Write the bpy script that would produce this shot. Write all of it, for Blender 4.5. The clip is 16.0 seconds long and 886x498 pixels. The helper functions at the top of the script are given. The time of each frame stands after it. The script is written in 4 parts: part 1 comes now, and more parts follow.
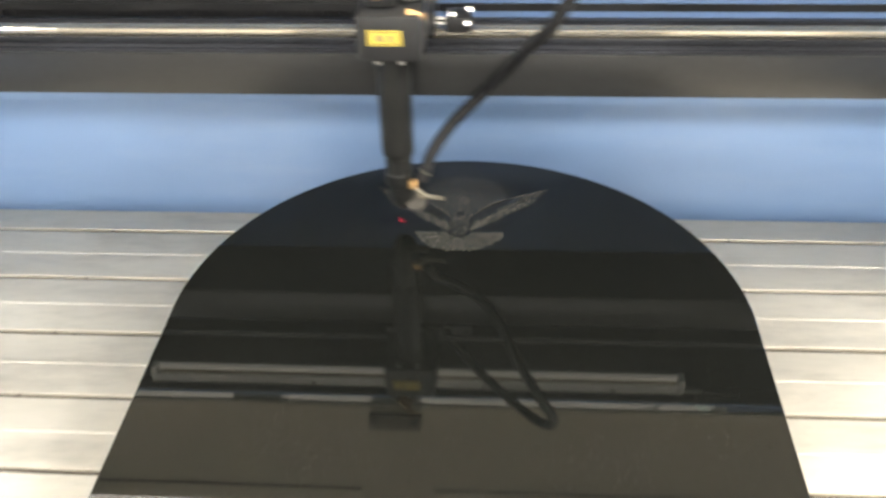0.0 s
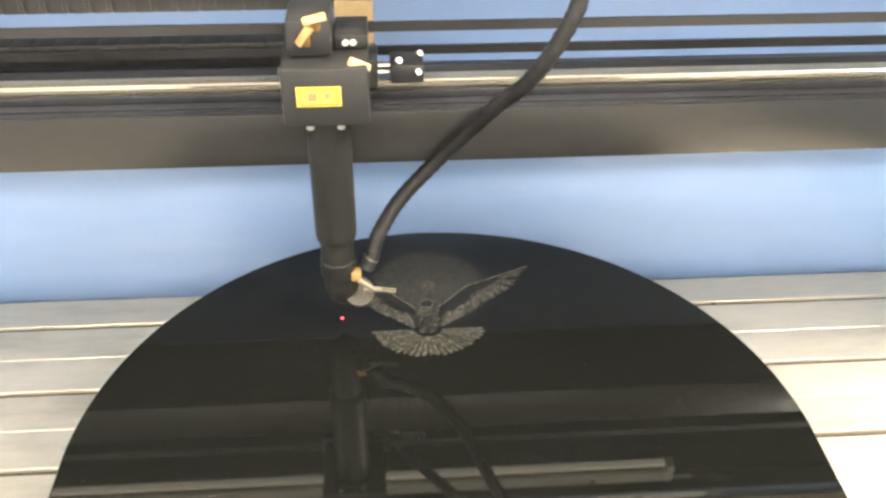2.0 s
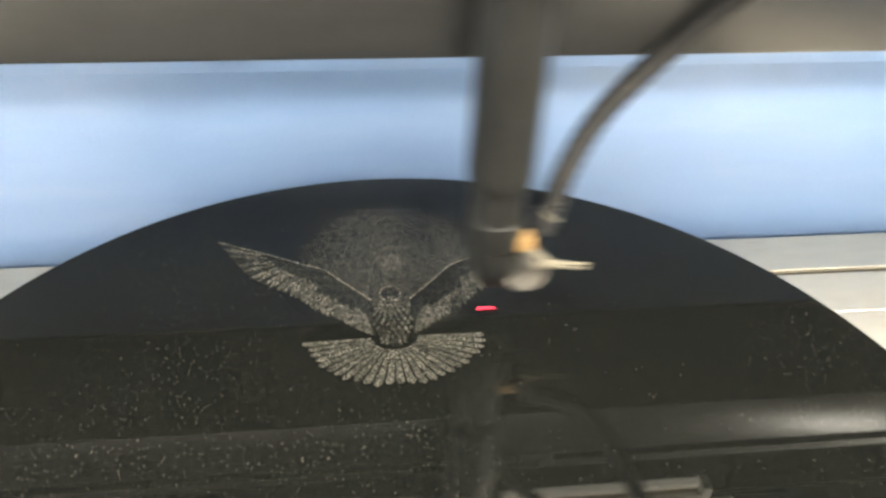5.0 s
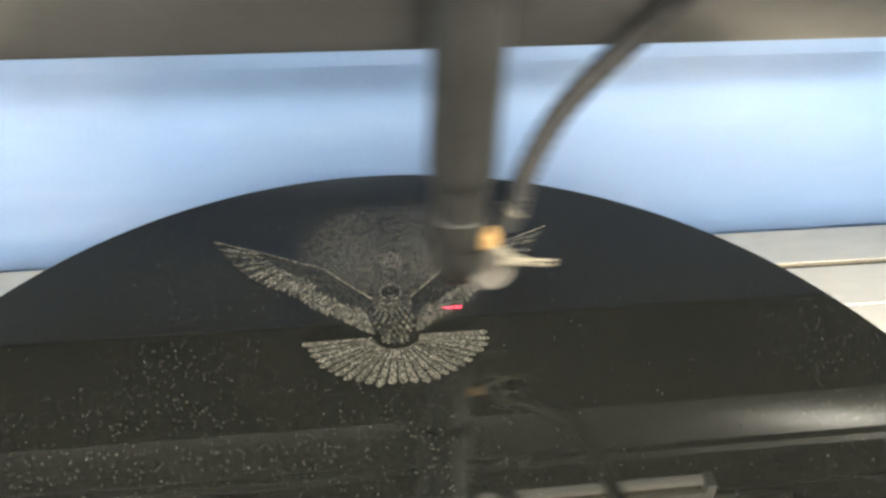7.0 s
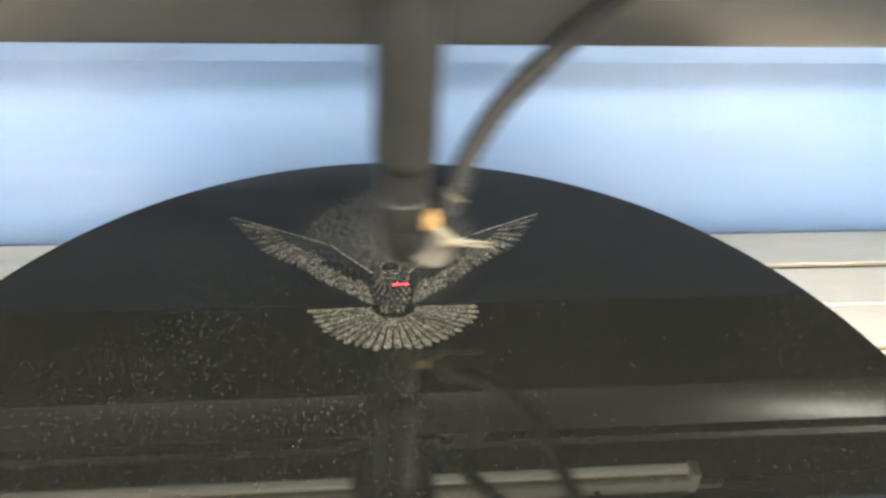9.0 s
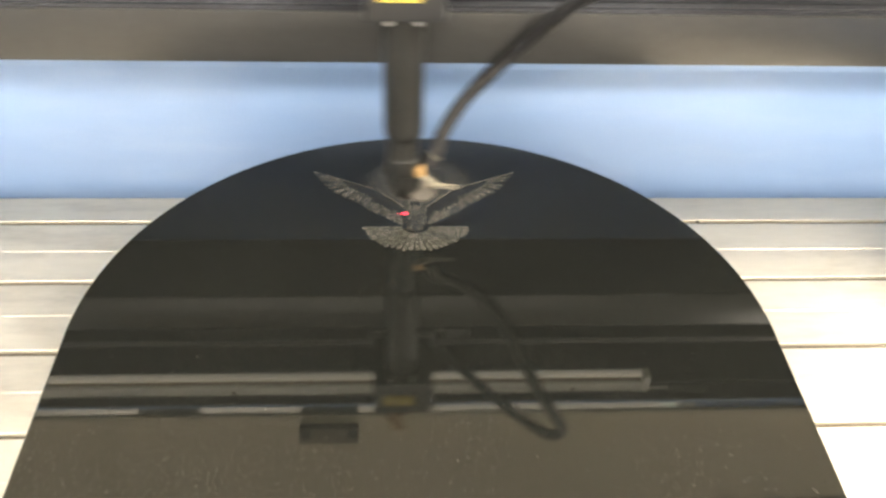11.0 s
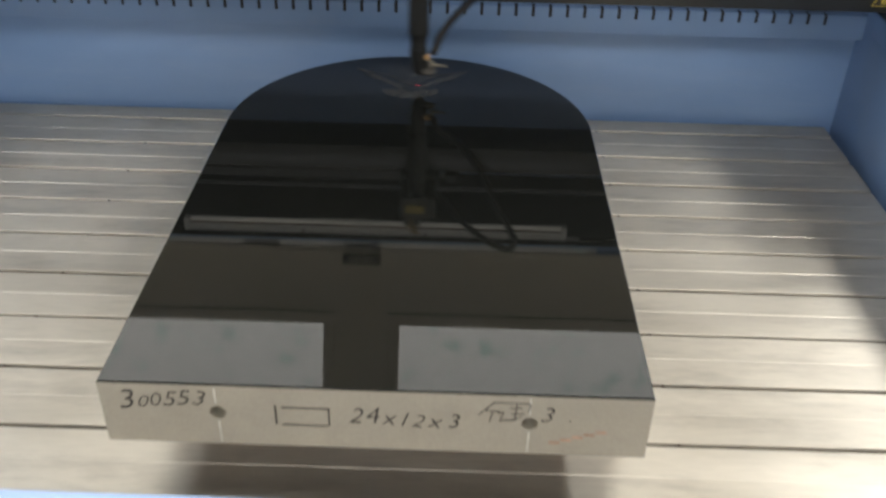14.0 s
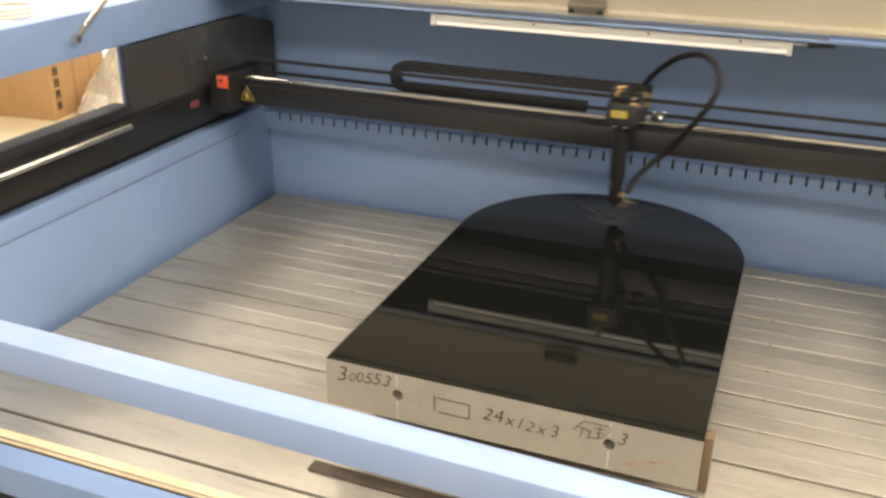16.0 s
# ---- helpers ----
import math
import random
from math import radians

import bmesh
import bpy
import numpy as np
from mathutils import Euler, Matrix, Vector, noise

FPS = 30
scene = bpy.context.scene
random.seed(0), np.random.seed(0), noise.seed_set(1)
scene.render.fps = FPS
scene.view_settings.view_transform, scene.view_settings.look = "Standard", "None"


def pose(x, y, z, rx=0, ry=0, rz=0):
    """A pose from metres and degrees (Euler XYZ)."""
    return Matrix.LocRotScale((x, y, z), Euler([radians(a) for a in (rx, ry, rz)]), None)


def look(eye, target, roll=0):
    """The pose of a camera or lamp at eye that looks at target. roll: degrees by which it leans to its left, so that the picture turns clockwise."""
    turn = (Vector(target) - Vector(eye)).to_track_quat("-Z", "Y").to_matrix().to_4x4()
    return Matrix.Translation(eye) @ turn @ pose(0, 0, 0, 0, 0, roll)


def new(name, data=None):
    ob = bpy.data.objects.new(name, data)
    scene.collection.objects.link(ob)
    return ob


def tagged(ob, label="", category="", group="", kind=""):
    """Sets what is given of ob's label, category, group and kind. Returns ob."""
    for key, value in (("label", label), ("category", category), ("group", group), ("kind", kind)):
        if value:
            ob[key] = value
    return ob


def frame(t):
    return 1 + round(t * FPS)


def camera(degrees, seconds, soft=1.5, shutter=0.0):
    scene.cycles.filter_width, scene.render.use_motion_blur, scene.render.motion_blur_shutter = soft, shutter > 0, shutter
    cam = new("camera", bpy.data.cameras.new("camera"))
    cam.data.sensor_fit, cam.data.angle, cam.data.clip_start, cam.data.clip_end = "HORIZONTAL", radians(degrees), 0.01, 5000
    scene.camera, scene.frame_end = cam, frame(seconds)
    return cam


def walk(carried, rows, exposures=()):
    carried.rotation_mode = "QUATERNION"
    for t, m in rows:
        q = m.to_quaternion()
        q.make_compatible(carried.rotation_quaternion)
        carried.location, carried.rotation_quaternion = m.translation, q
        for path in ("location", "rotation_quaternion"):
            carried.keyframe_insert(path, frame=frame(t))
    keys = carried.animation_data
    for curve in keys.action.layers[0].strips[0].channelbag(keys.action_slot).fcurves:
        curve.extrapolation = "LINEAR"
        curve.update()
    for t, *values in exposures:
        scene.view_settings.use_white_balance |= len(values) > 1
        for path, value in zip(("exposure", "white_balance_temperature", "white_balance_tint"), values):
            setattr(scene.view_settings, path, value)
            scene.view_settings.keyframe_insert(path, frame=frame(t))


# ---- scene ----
PATH = [
    (0.0, (0.0358, -0.0605, 0.7227), (0.0010, 0.4148, 0.3582), -1.53),
    (0.5, (0.0092, 0.0189, 0.6994), (0.0095, 0.5027, 0.3446), 0.87),
    (1.0, (-0.0096, 0.0612, 0.7139), (0.0087, 0.5462, 0.3611), 0.67),
    (1.5, (-0.0260, 0.0777, 0.6906), (-0.0011, 0.5589, 0.3330), 0.74),
    (2.0, (-0.0344, 0.1276, 0.6609), (0.0028, 0.6106, 0.3070), 0.66),
    (2.5, (-0.0281, 0.1724, 0.6346), (0.0109, 0.6462, 0.2685), 0.55),
    (3.0, (-0.0171, 0.2090, 0.6082), (0.0196, 0.6786, 0.2365), 0.09),
    (3.5, (-0.0192, 0.2642, 0.5727), (0.0312, 0.7254, 0.1922), 1.10),
    (6.0, (-0.0367, 0.3804, 0.4837), (0.0377, 0.8354, 0.0998), 3.64),
    (6.5, (-0.0345, 0.3762, 0.4867), (0.0405, 0.8320, 0.1038), 3.41),
    (7.0, (-0.0349, 0.3731, 0.4894), (0.0419, 0.8284, 0.1063), 3.06),
    (7.5, (-0.0286, 0.3694, 0.4810), (0.0450, 0.8272, 0.1002), 3.52),
    (8.0, (-0.0286, 0.3670, 0.4762), (0.0412, 0.8221, 0.0916), 3.74),
    (8.5, (-0.0299, 0.3595, 0.4848), (0.0407, 0.8176, 0.1037), 4.19),
    (11.0, (-0.0234, 0.0802, 0.6576), (0.0105, 0.5385, 0.2718), 2.52),
    (11.5, (-0.0268, 0.0060, 0.6960), (0.0091, 0.4586, 0.3038), 3.17),
    (12.0, (-0.0092, -0.0869, 0.7194), (0.0145, 0.3831, 0.3472), 3.15),
    (12.5, (0.0323, -0.2426, 0.7379), (0.0204, 0.2370, 0.3776), 1.32),
    (13.0, (0.0613, -0.3822, 0.7372), (0.0370, 0.0982, 0.3786), 0.95),
    (13.5, (0.0579, -0.4892, 0.7431), (0.0336, 0.0050, 0.4037), 0.62),
    (14.0, (0.0640, -0.6481, 0.7603), (0.0611, -0.1482, 0.4285), 1.55),
    (14.5, (0.0797, -0.7377, 0.7778), (0.0619, -0.2289, 0.4601), 1.52),
    (15.0, (0.1658, -0.8049, 0.7966), (0.0632, -0.2883, 0.5130), 0.19),
    (15.5, (0.2959, -0.9041, 0.8213), (0.1121, -0.4008, 0.5593), 1.36),
    (16.0, (0.2952, -1.0090, 0.8419), (0.1022, -0.4998, 0.6027), 0.95),
]
cam = camera(51.27, 16.0, soft=2.6, shutter=0.6)
walk(cam, [(t, look(eye, target, roll)) for t, eye, target, roll in PATH],
     exposures=[(0.0, 0.65, 6120, 7), (0.5, 1.0, 6450, 7), (1.0, 1.15, 6600, 8), (2.0, 1.25, 6700, 8), (3.5, 1.33, 6650, 7), (6.0, 1.5, 6500, 5), (8.5, 1.55, 6500, 5), (11.0, 1.36, 6750, 8), (11.5, 1.22, 6800, 8),
                (12.0, 0.84, 6650, 8), (12.5, 0.3, 6450, 8), (13.0, -0.38, 6050, 8), (13.5, -0.35, 6050, 8), (14.0, -0.88, 5780, 8), (14.5, -1.12, 6900, 12), (15.0, -0.88, 6750, 10), (16.0, -0.62, 6800, 11)])

# ---- daylight ----
SKY = bpy.data.worlds.new("sky")
SKY.use_nodes = True
scene.world = SKY
_sky = SKY.node_tree.nodes.new("ShaderNodeTexSky")
_sky.sky_type, _sky.sun_disc = "NISHITA", False
_sky.sun_elevation, _sky.sun_rotation = radians(50), radians(120)
SKY.node_tree.links.new(_sky.outputs[0], SKY.node_tree.nodes["Background"].inputs[0])
SKY.node_tree.nodes["Background"].inputs[1].default_value = 0.1


def skylight(name, x, y, z, sx, sy, watts, color=(1, 0.97, 0.92), target=None):
    """Daylight that comes in through an opening of the roof or a window."""
    data = bpy.data.lights.new(name, "AREA")
    data.shape, data.size, data.size_y, data.energy, data.color = "RECTANGLE", sx, sy, watts, color
    ob = new(name, data)
    ob.matrix_world = look((x, y, z), target or (x, y + 0.001, z - 1))
    return ob


# roof lights: beside the machine, behind its lid, and behind whoever films
# the light over the white table is unseen, added to brighten it
ROOF = [("roof_light_side", 1.90, 0.10, 0.3, 1.7, 245), ("roof_light_west", -1.92, 0.0, 0.5, 1.4, 85), ("table_fill_light", -4.2, 4.5, 2.4, 1.8, 260), ("roof_light_rear", -0.1, 2.6, 3.6, 2.2, 185), ("roof_light_south", -0.2, -2.55, 3.2, 0.7, 150)]
CEIL = 2.5
for n, x, y, sx, sy, w in ROOF:
    skylight(n, x, y, CEIL + 0.04, sx, sy, w, {"roof_light_rear": (1, 0.89, 0.75), "roof_light_side": (1, 0.92, 0.80), "roof_light_south": (1, 0.92, 0.80)}.get(n, (1, 0.97, 0.92)))


# ---- materials ----
def surf(name, base, rough=0.5, metal=0.0, scales=(6.0, 90.0), var=0.12, bump=0.0, rvar=0.08, stretch=(1, 1, 1), ior=1.5,
         dirt=None, dirt_amount=0.0, dirt_scale=4.0, rand=0.0):
    """A surface with two scales of tone, uneven gloss, fine relief and stains."""
    m = bpy.data.materials.new(name)
    m.use_nodes = True
    nt = m.node_tree
    n, l = nt.nodes, nt.links
    b = n["Principled BSDF"]
    b.inputs["Metallic"].default_value, b.inputs["IOR"].default_value = metal, ior
    tc = n.new("ShaderNodeTexCoord")
    mp = n.new("ShaderNodeMapping")
    mp.inputs["Scale"].default_value = stretch
    l.new(tc.outputs["Object"], mp.inputs[0])
    tone = None
    for i, s in enumerate(scales):
        t = n.new("ShaderNodeTexNoise")
        t.inputs["Scale"].default_value, t.inputs["Detail"].default_value = s, 5
        l.new(mp.outputs[0], t.inputs["Vector"])
        r = n.new("ShaderNodeMapRange")
        r.inputs["From Min"].default_value, r.inputs["From Max"].default_value = 0.3, 0.7
        r.inputs["To Min"].default_value, r.inputs["To Max"].default_value = 1 - var / (i + 1), 1 + var / (i + 1)
        l.new(t.outputs[0], r.inputs[0])
        if tone is None:
            tone, first, fine = r, t, t
        else:
            k = n.new("ShaderNodeMath")
            k.operation = "MULTIPLY"
            l.new(tone.outputs[0], k.inputs[0]), l.new(r.outputs[0], k.inputs[1])
            tone, fine = k, t
    if rand:
        info = n.new("ShaderNodeObjectInfo")
        r = n.new("ShaderNodeMapRange")
        r.inputs["To Min"].default_value, r.inputs["To Max"].default_value = 1 - rand, 1 + rand
        l.new(info.outputs["Random"], r.inputs[0])
        k = n.new("ShaderNodeMath")
        k.operation = "MULTIPLY"
        l.new(tone.outputs[0], k.inputs[0]), l.new(r.outputs[0], k.inputs[1])
        tone = k
    v = n.new("ShaderNodeVectorMath")
    v.operation = "SCALE"
    v.inputs[0].default_value = base
    l.new(tone.outputs[0], v.inputs["Scale"])
    color = v.outputs[0]
    if dirt:
        t = n.new("ShaderNodeTexNoise")
        t.inputs["Scale"].default_value, t.inputs["Detail"].default_value, t.inputs["Roughness"].default_value = dirt_scale, 8, 0.7
        l.new(mp.outputs[0], t.inputs["Vector"])
        r = n.new("ShaderNodeMapRange")
        r.inputs["From Min"].default_value, r.inputs["From Max"].default_value, r.inputs["To Max"].default_value = 0.5, 0.75, dirt_amount
        l.new(t.outputs[0], r.inputs[0])
        mix = n.new("ShaderNodeMix")
        mix.data_type = "RGBA"
        mix.inputs[7].default_value = (*dirt, 1)
        l.new(r.outputs[0], mix.inputs[0]), l.new(color, mix.inputs[6])
        color = mix.outputs[2]
    l.new(color, b.inputs["Base Color"])
    r = n.new("ShaderNodeMapRange")
    r.inputs["From Min"].default_value, r.inputs["From Max"].default_value = 0.3, 0.7
    r.inputs["To Min"].default_value, r.inputs["To Max"].default_value = max(0.0, rough - rvar), min(1.0, rough + rvar)
    l.new(first.outputs[0], r.inputs[0]), l.new(r.outputs[0], b.inputs["Roughness"])
    if bump:
        bm = n.new("ShaderNodeBump")
        bm.inputs["Strength"].default_value, bm.inputs["Distance"].default_value = bump, 0.002
        l.new(fine.outputs[0], bm.inputs["Height"]), l.new(bm.outputs[0], b.inputs["Normal"])
    return m


BLUE = surf("blue_powder_coat", (0.225, 0.34, 0.575), 0.42, scales=(3, 600), var=0.05, bump=0.06, dirt=(0.34, 0.36, 0.40), dirt_amount=0.2, dirt_scale=7)
WALLBLUE = surf("dusty_blue_powder_coat", (0.225, 0.34, 0.575), 0.30, scales=(2.2, 500), var=0.07, bump=0.06, rvar=0.03, stretch=(0.6, 1, 3), dirt=(0.40, 0.48, 0.60), dirt_amount=0.22, dirt_scale=4)
RAILBLUE = surf("pale_blue_powder_coat", (0.305, 0.42, 0.68), 0.38, scales=(3, 600), var=0.05, bump=0.05, dirt=(0.5, 0.47, 0.4), dirt_amount=0.3, dirt_scale=5)
BEIGE = surf("beige_lid_paint", (0.73, 0.655, 0.505), 0.5, scales=(3, 500), var=0.06, bump=0.05)
ALU = surf("brushed_aluminium", (0.575, 0.528, 0.445), 0.40, 0.72, scales=(5, 60), var=0.08, bump=0.02, rvar=0.05, stretch=(0.5, 2.2, 2.2),
           dirt=(0.28, 0.255, 0.215), dirt_amount=0.75, dirt_scale=7, rand=0.02)
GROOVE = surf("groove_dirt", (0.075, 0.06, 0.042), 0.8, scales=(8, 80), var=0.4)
for _n in [ALU.node_tree]:                   # drawn along x, so its gloss spreads along y
    _t = _n.nodes.new("ShaderNodeCombineXYZ")
    _t.inputs[1].default_value = 1.0
    _n.nodes["Principled BSDF"].inputs["Anisotropic"].default_value = 0.6
    _n.links.new(_t.outputs[0], _n.nodes["Principled BSDF"].inputs["Tangent"])
BLACKAN = surf("black_anodised_aluminium", (0.018, 0.018, 0.018), 0.30, 0.0, scales=(3, 150), var=0.2, bump=0.0, rvar=0.03, stretch=(0.4, 1, 1), ior=1.47)
BLACK = surf("black_plastic", (0.016, 0.016, 0.017), 0.4, scales=(10, 300), var=0.2, bump=0.05)
# base and dust are lifted towards grey to stand for hazy window glare
GLOSSBLACK = surf("black_acrylic_panel", (0.060, 0.061, 0.060), 0.24, scales=(6, 60), var=0.2, rvar=0.06, dirt=(0.15, 0.15, 0.155), dirt_amount=0.5, dirt_scale=6)
CHROME = surf("ground_steel_rail", (0.70, 0.65, 0.56), 0.17, 0.88, scales=(8, 90), var=0.06, stretch=(0.2, 3, 3), rvar=0.1, dirt=(0.25, 0.2, 0.15), dirt_amount=0.5, dirt_scale=14)
STEEL = surf("dull_steel", (0.55, 0.53, 0.50), 0.32, 1.0, scales=(12, 150), var=0.15, rvar=0.1)
DARKSTEEL = surf("dark_flat_bar", (0.11, 0.085, 0.065), 0.4, 0.4, scales=(9, 90), var=0.25, bump=0.1)
NICKEL = surf("tarnished_nickel", (0.19, 0.17, 0.13), 0.5, 0.6, scales=(40, 300), var=0.25, rvar=0.12)
FLANGE = surf("dull_zinc_flange", (0.042, 0.036, 0.028), 0.65, 0.0, scales=(60, 400), var=0.3, bump=0.1)
TUBEBLACK = surf("matt_black_tube", (0.014, 0.014, 0.013), 0.5, 0.0, scales=(10, 200), var=0.3, bump=0.03, ior=1.35)
BRASS = surf("brass", (0.50, 0.31, 0.13), 0.45, 0.55, scales=(30, 300), var=0.1)
TAN = surf("tan_bracket", (0.26, 0.19, 0.10), 0.5, scales=(20, 200), var=0.15)
YELLOW = surf("yellow_label", (0.66, 0.50, 0.08), 0.45, scales=(20, 200), var=0.06)
INK = surf("black_print", (0.035, 0.03, 0.025), 0.6, scales=(40, 300), var=0.2)
KNOB = surf("dark_red_plastic", (0.20, 0.05, 0.065), 0.4, scales=(20, 200), var=0.1)
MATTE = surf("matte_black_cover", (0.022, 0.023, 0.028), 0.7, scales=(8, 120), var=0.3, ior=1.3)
POLISHED = surf("polished_steel_rod", (0.92, 0.90, 0.87), 0.16, 1.0, scales=(8, 90), var=0.06)
RED = surf("red_label", (0.75, 0.12, 0.06), 0.45, scales=(20, 200), var=0.08)
WHITE = surf("white_plastic", (0.80, 0.78, 0.73), 0.4, scales=(8, 200), var=0.04)
RUBBER = surf("black_hose", (0.010, 0.010, 0.011), 0.55, scales=(40, 400), var=0.4, bump=0.3, dirt=(0.06, 0.056, 0.05), dirt_amount=0.6, dirt_scale=75, ior=1.38)
WOOD = surf("raw_wood", (0.21, 0.14, 0.075), 0.7, scales=(6, 60), var=0.25, bump=0.3, stretch=(1, 1, 0.2))
CARDBOARD = surf("cardboard", (0.46, 0.28, 0.13), 0.8, scales=(5, 120), var=0.1, bump=0.1)
FOLD = surf("cardboard_fold", (0.30, 0.17, 0.08), 0.85, scales=(5, 120), var=0.15)
TAPE = surf("yellow_tape", (0.72, 0.58, 0.36), 0.6, scales=(6, 90), var=0.2)
PLASTER = surf("wall_plaster", (0.72, 0.70, 0.66), 0.9, scales=(1.5, 60), var=0.06, bump=0.1)
CONCRETE = surf("concrete_floor", (0.30, 0.28, 0.26), 0.7, scales=(1.2, 40), var=0.2, bump=0.1)
TABLEWHITE = surf("white_tabletop", (0.80, 0.79, 0.76), 0.4, scales=(3, 60), var=0.04)
HONED = surf("honed_granite_edge", (0.36, 0.325, 0.26), 0.62, scales=(7, 260), var=0.10, bump=0.06, dirt=(0.22, 0.19, 0.15), dirt_amount=0.5, dirt_scale=9)
CHALK = surf("grey_scuff", (0.55, 0.53, 0.48), 0.8, scales=(30, 300), var=0.2)
CRAYON = surf("faint_red_crayon", (0.43, 0.27, 0.19), 0.8, scales=(60, 400), var=0.3)
# the latch's beige, darkened for the shade on its underside
LATCH = surf("shaded_latch_beige", (0.20, 0.175, 0.135), 0.5, scales=(20, 200), var=0.15)
# near-black that stands for the shade inside gaps, slots and the lower cabinet
GAPSHADE = surf("painted_gap_shade", (0.03, 0.03, 0.033), 0.8, scales=(4, 40), var=0.3)


def granite():
    """Polished black granite: mirror gloss, mineral flecks, a film of dust."""
    m = bpy.data.materials.new("polished_black_granite")
    m.use_nodes = True
    n, l = m.node_tree.nodes, m.node_tree.links
    b = n["Principled BSDF"]
    b.inputs["IOR"].default_value = 1.42
    tc = n.new("ShaderNodeTexCoord")
    fleck = n.new("ShaderNodeTexVoronoi")
    fleck.inputs["Scale"].default_value = 900
    l.new(tc.outputs["Object"], fleck.inputs["Vector"])
    pick = n.new("ShaderNodeMapRange")
    pick.inputs["From Min"].default_value, pick.inputs["From Max"].default_value = 0.975, 1.0
    sep = n.new("ShaderNodeSeparateColor")
    l.new(fleck.outputs["Color"], sep.inputs[0]), l.new(sep.outputs[0], pick.inputs[0])
    dust = n.new("ShaderNodeTexVoronoi")
    dust.inputs["Scale"].default_value = 800
    l.new(tc.outputs["Object"], dust.inputs["Vector"])
    near = n.new("ShaderNodeMapRange")
    near.inputs["From Min"].default_value, near.inputs["From Max"].default_value = 0.16, 0.06
    l.new(dust.outputs["Distance"], near.inputs[0])
    sep2 = n.new("ShaderNodeSeparateColor")
    l.new(dust.outputs["Color"], sep2.inputs[0])
    some = n.new("ShaderNodeMapRange")
    some.inputs["From Min"].default_value, some.inputs["From Max"].default_value = 0.955, 1.0
    l.new(sep2.outputs[1], some.inputs[0])
    both = n.new("ShaderNodeMath")
    both.operation = "MULTIPLY"
    l.new(near.outputs[0], both.inputs[0]), l.new(some.outputs[0], both.inputs[1])
    mix = n.new("ShaderNodeMix")
    mix.data_type = "RGBA"
    mix.inputs[6].default_value, mix.inputs[7].default_value = (0.0053, 0.0055, 0.0048, 1), (0.014, 0.0135, 0.012, 1)
    l.new(pick.outputs[0], mix.inputs[0])
    salt = n.new("ShaderNodeTexNoise")
    salt.inputs["Scale"].default_value, salt.inputs["Detail"].default_value, salt.inputs["Roughness"].default_value = 520, 4, 0.75
    l.new(tc.outputs["Object"], salt.inputs["Vector"])
    lift = n.new("ShaderNodeMapRange")
    lift.inputs["From Min"].default_value, lift.inputs["From Max"].default_value = 0.42, 0.72
    lift.inputs["To Min"].default_value, lift.inputs["To Max"].default_value = 0.55, 2.3
    l.new(salt.outputs[0], lift.inputs[0])
    grain = n.new("ShaderNodeVectorMath")
    grain.operation = "SCALE"
    l.new(mix.outputs[2], grain.inputs[0]), l.new(lift.outputs[0], grain.inputs["Scale"])
    mix2 = n.new("ShaderNodeMix")
    mix2.data_type = "RGBA"
    mix2.inputs[7].default_value = (0.09, 0.085, 0.075, 1)
    l.new(both.outputs[0], mix2.inputs[0]), l.new(grain.outputs[0], mix2.inputs[6])
    grit = n.new("ShaderNodeTexVoronoi")         # larger grains of stone dust lying about
    grit.inputs["Scale"].default_value = 520
    l.new(tc.outputs["Object"], grit.inputs["Vector"])
    size = n.new("ShaderNodeMapRange")
    size.inputs["From Min"].default_value, size.inputs["From Max"].default_value = 0.20, 0.04
    l.new(grit.outputs["Distance"], size.inputs[0])
    sep3 = n.new("ShaderNodeSeparateColor")
    l.new(grit.outputs["Color"], sep3.inputs[0])
    thin = n.new("ShaderNodeMapRange")
    thin.inputs["From Min"].default_value, thin.inputs["From Max"].default_value = 0.84, 1.0
    l.new(sep3.outputs[2], thin.inputs[0])
    where = n.new("ShaderNodeTexNoise")
    where.inputs["Scale"].default_value = 6
    l.new(tc.outputs["Object"], where.inputs["Vector"])
    patch = n.new("ShaderNodeMapRange")
    patch.inputs["From Min"].default_value, patch.inputs["From Max"].default_value = 0.46, 0.70
    l.new(where.outputs[0], patch.inputs[0])
    amount = size.outputs[0]
    for out in (thin.outputs[0], patch.outputs[0]):
        k = n.new("ShaderNodeMath")
        k.operation = "MULTIPLY"
        l.new(amount, k.inputs[0]), l.new(out, k.inputs[1])
        amount = k.outputs[0]
    mix3 = n.new("ShaderNodeMix")
    mix3.data_type = "RGBA"
    mix3.inputs[7].default_value = (0.20, 0.19, 0.165, 1)
    l.new(amount, mix3.inputs[0]), l.new(mix2.outputs[2], mix3.inputs[6])
    l.new(mix3.outputs[2], b.inputs["Base Color"])
    film = n.new("ShaderNodeTexNoise")
    film.inputs["Scale"].default_value, film.inputs["Detail"].default_value = 9, 6
    l.new(tc.outputs["Object"], film.inputs["Vector"])
    r = n.new("ShaderNodeMapRange")
    r.inputs["From Min"].default_value, r.inputs["From Max"].default_value = 0.35, 0.75
    r.inputs["To Min"].default_value, r.inputs["To Max"].default_value = 0.02, 0.06
    l.new(film.outputs[0], r.inputs[0]), l.new(r.outputs[0], b.inputs["Roughness"])
    return m


GRANITE = granite()


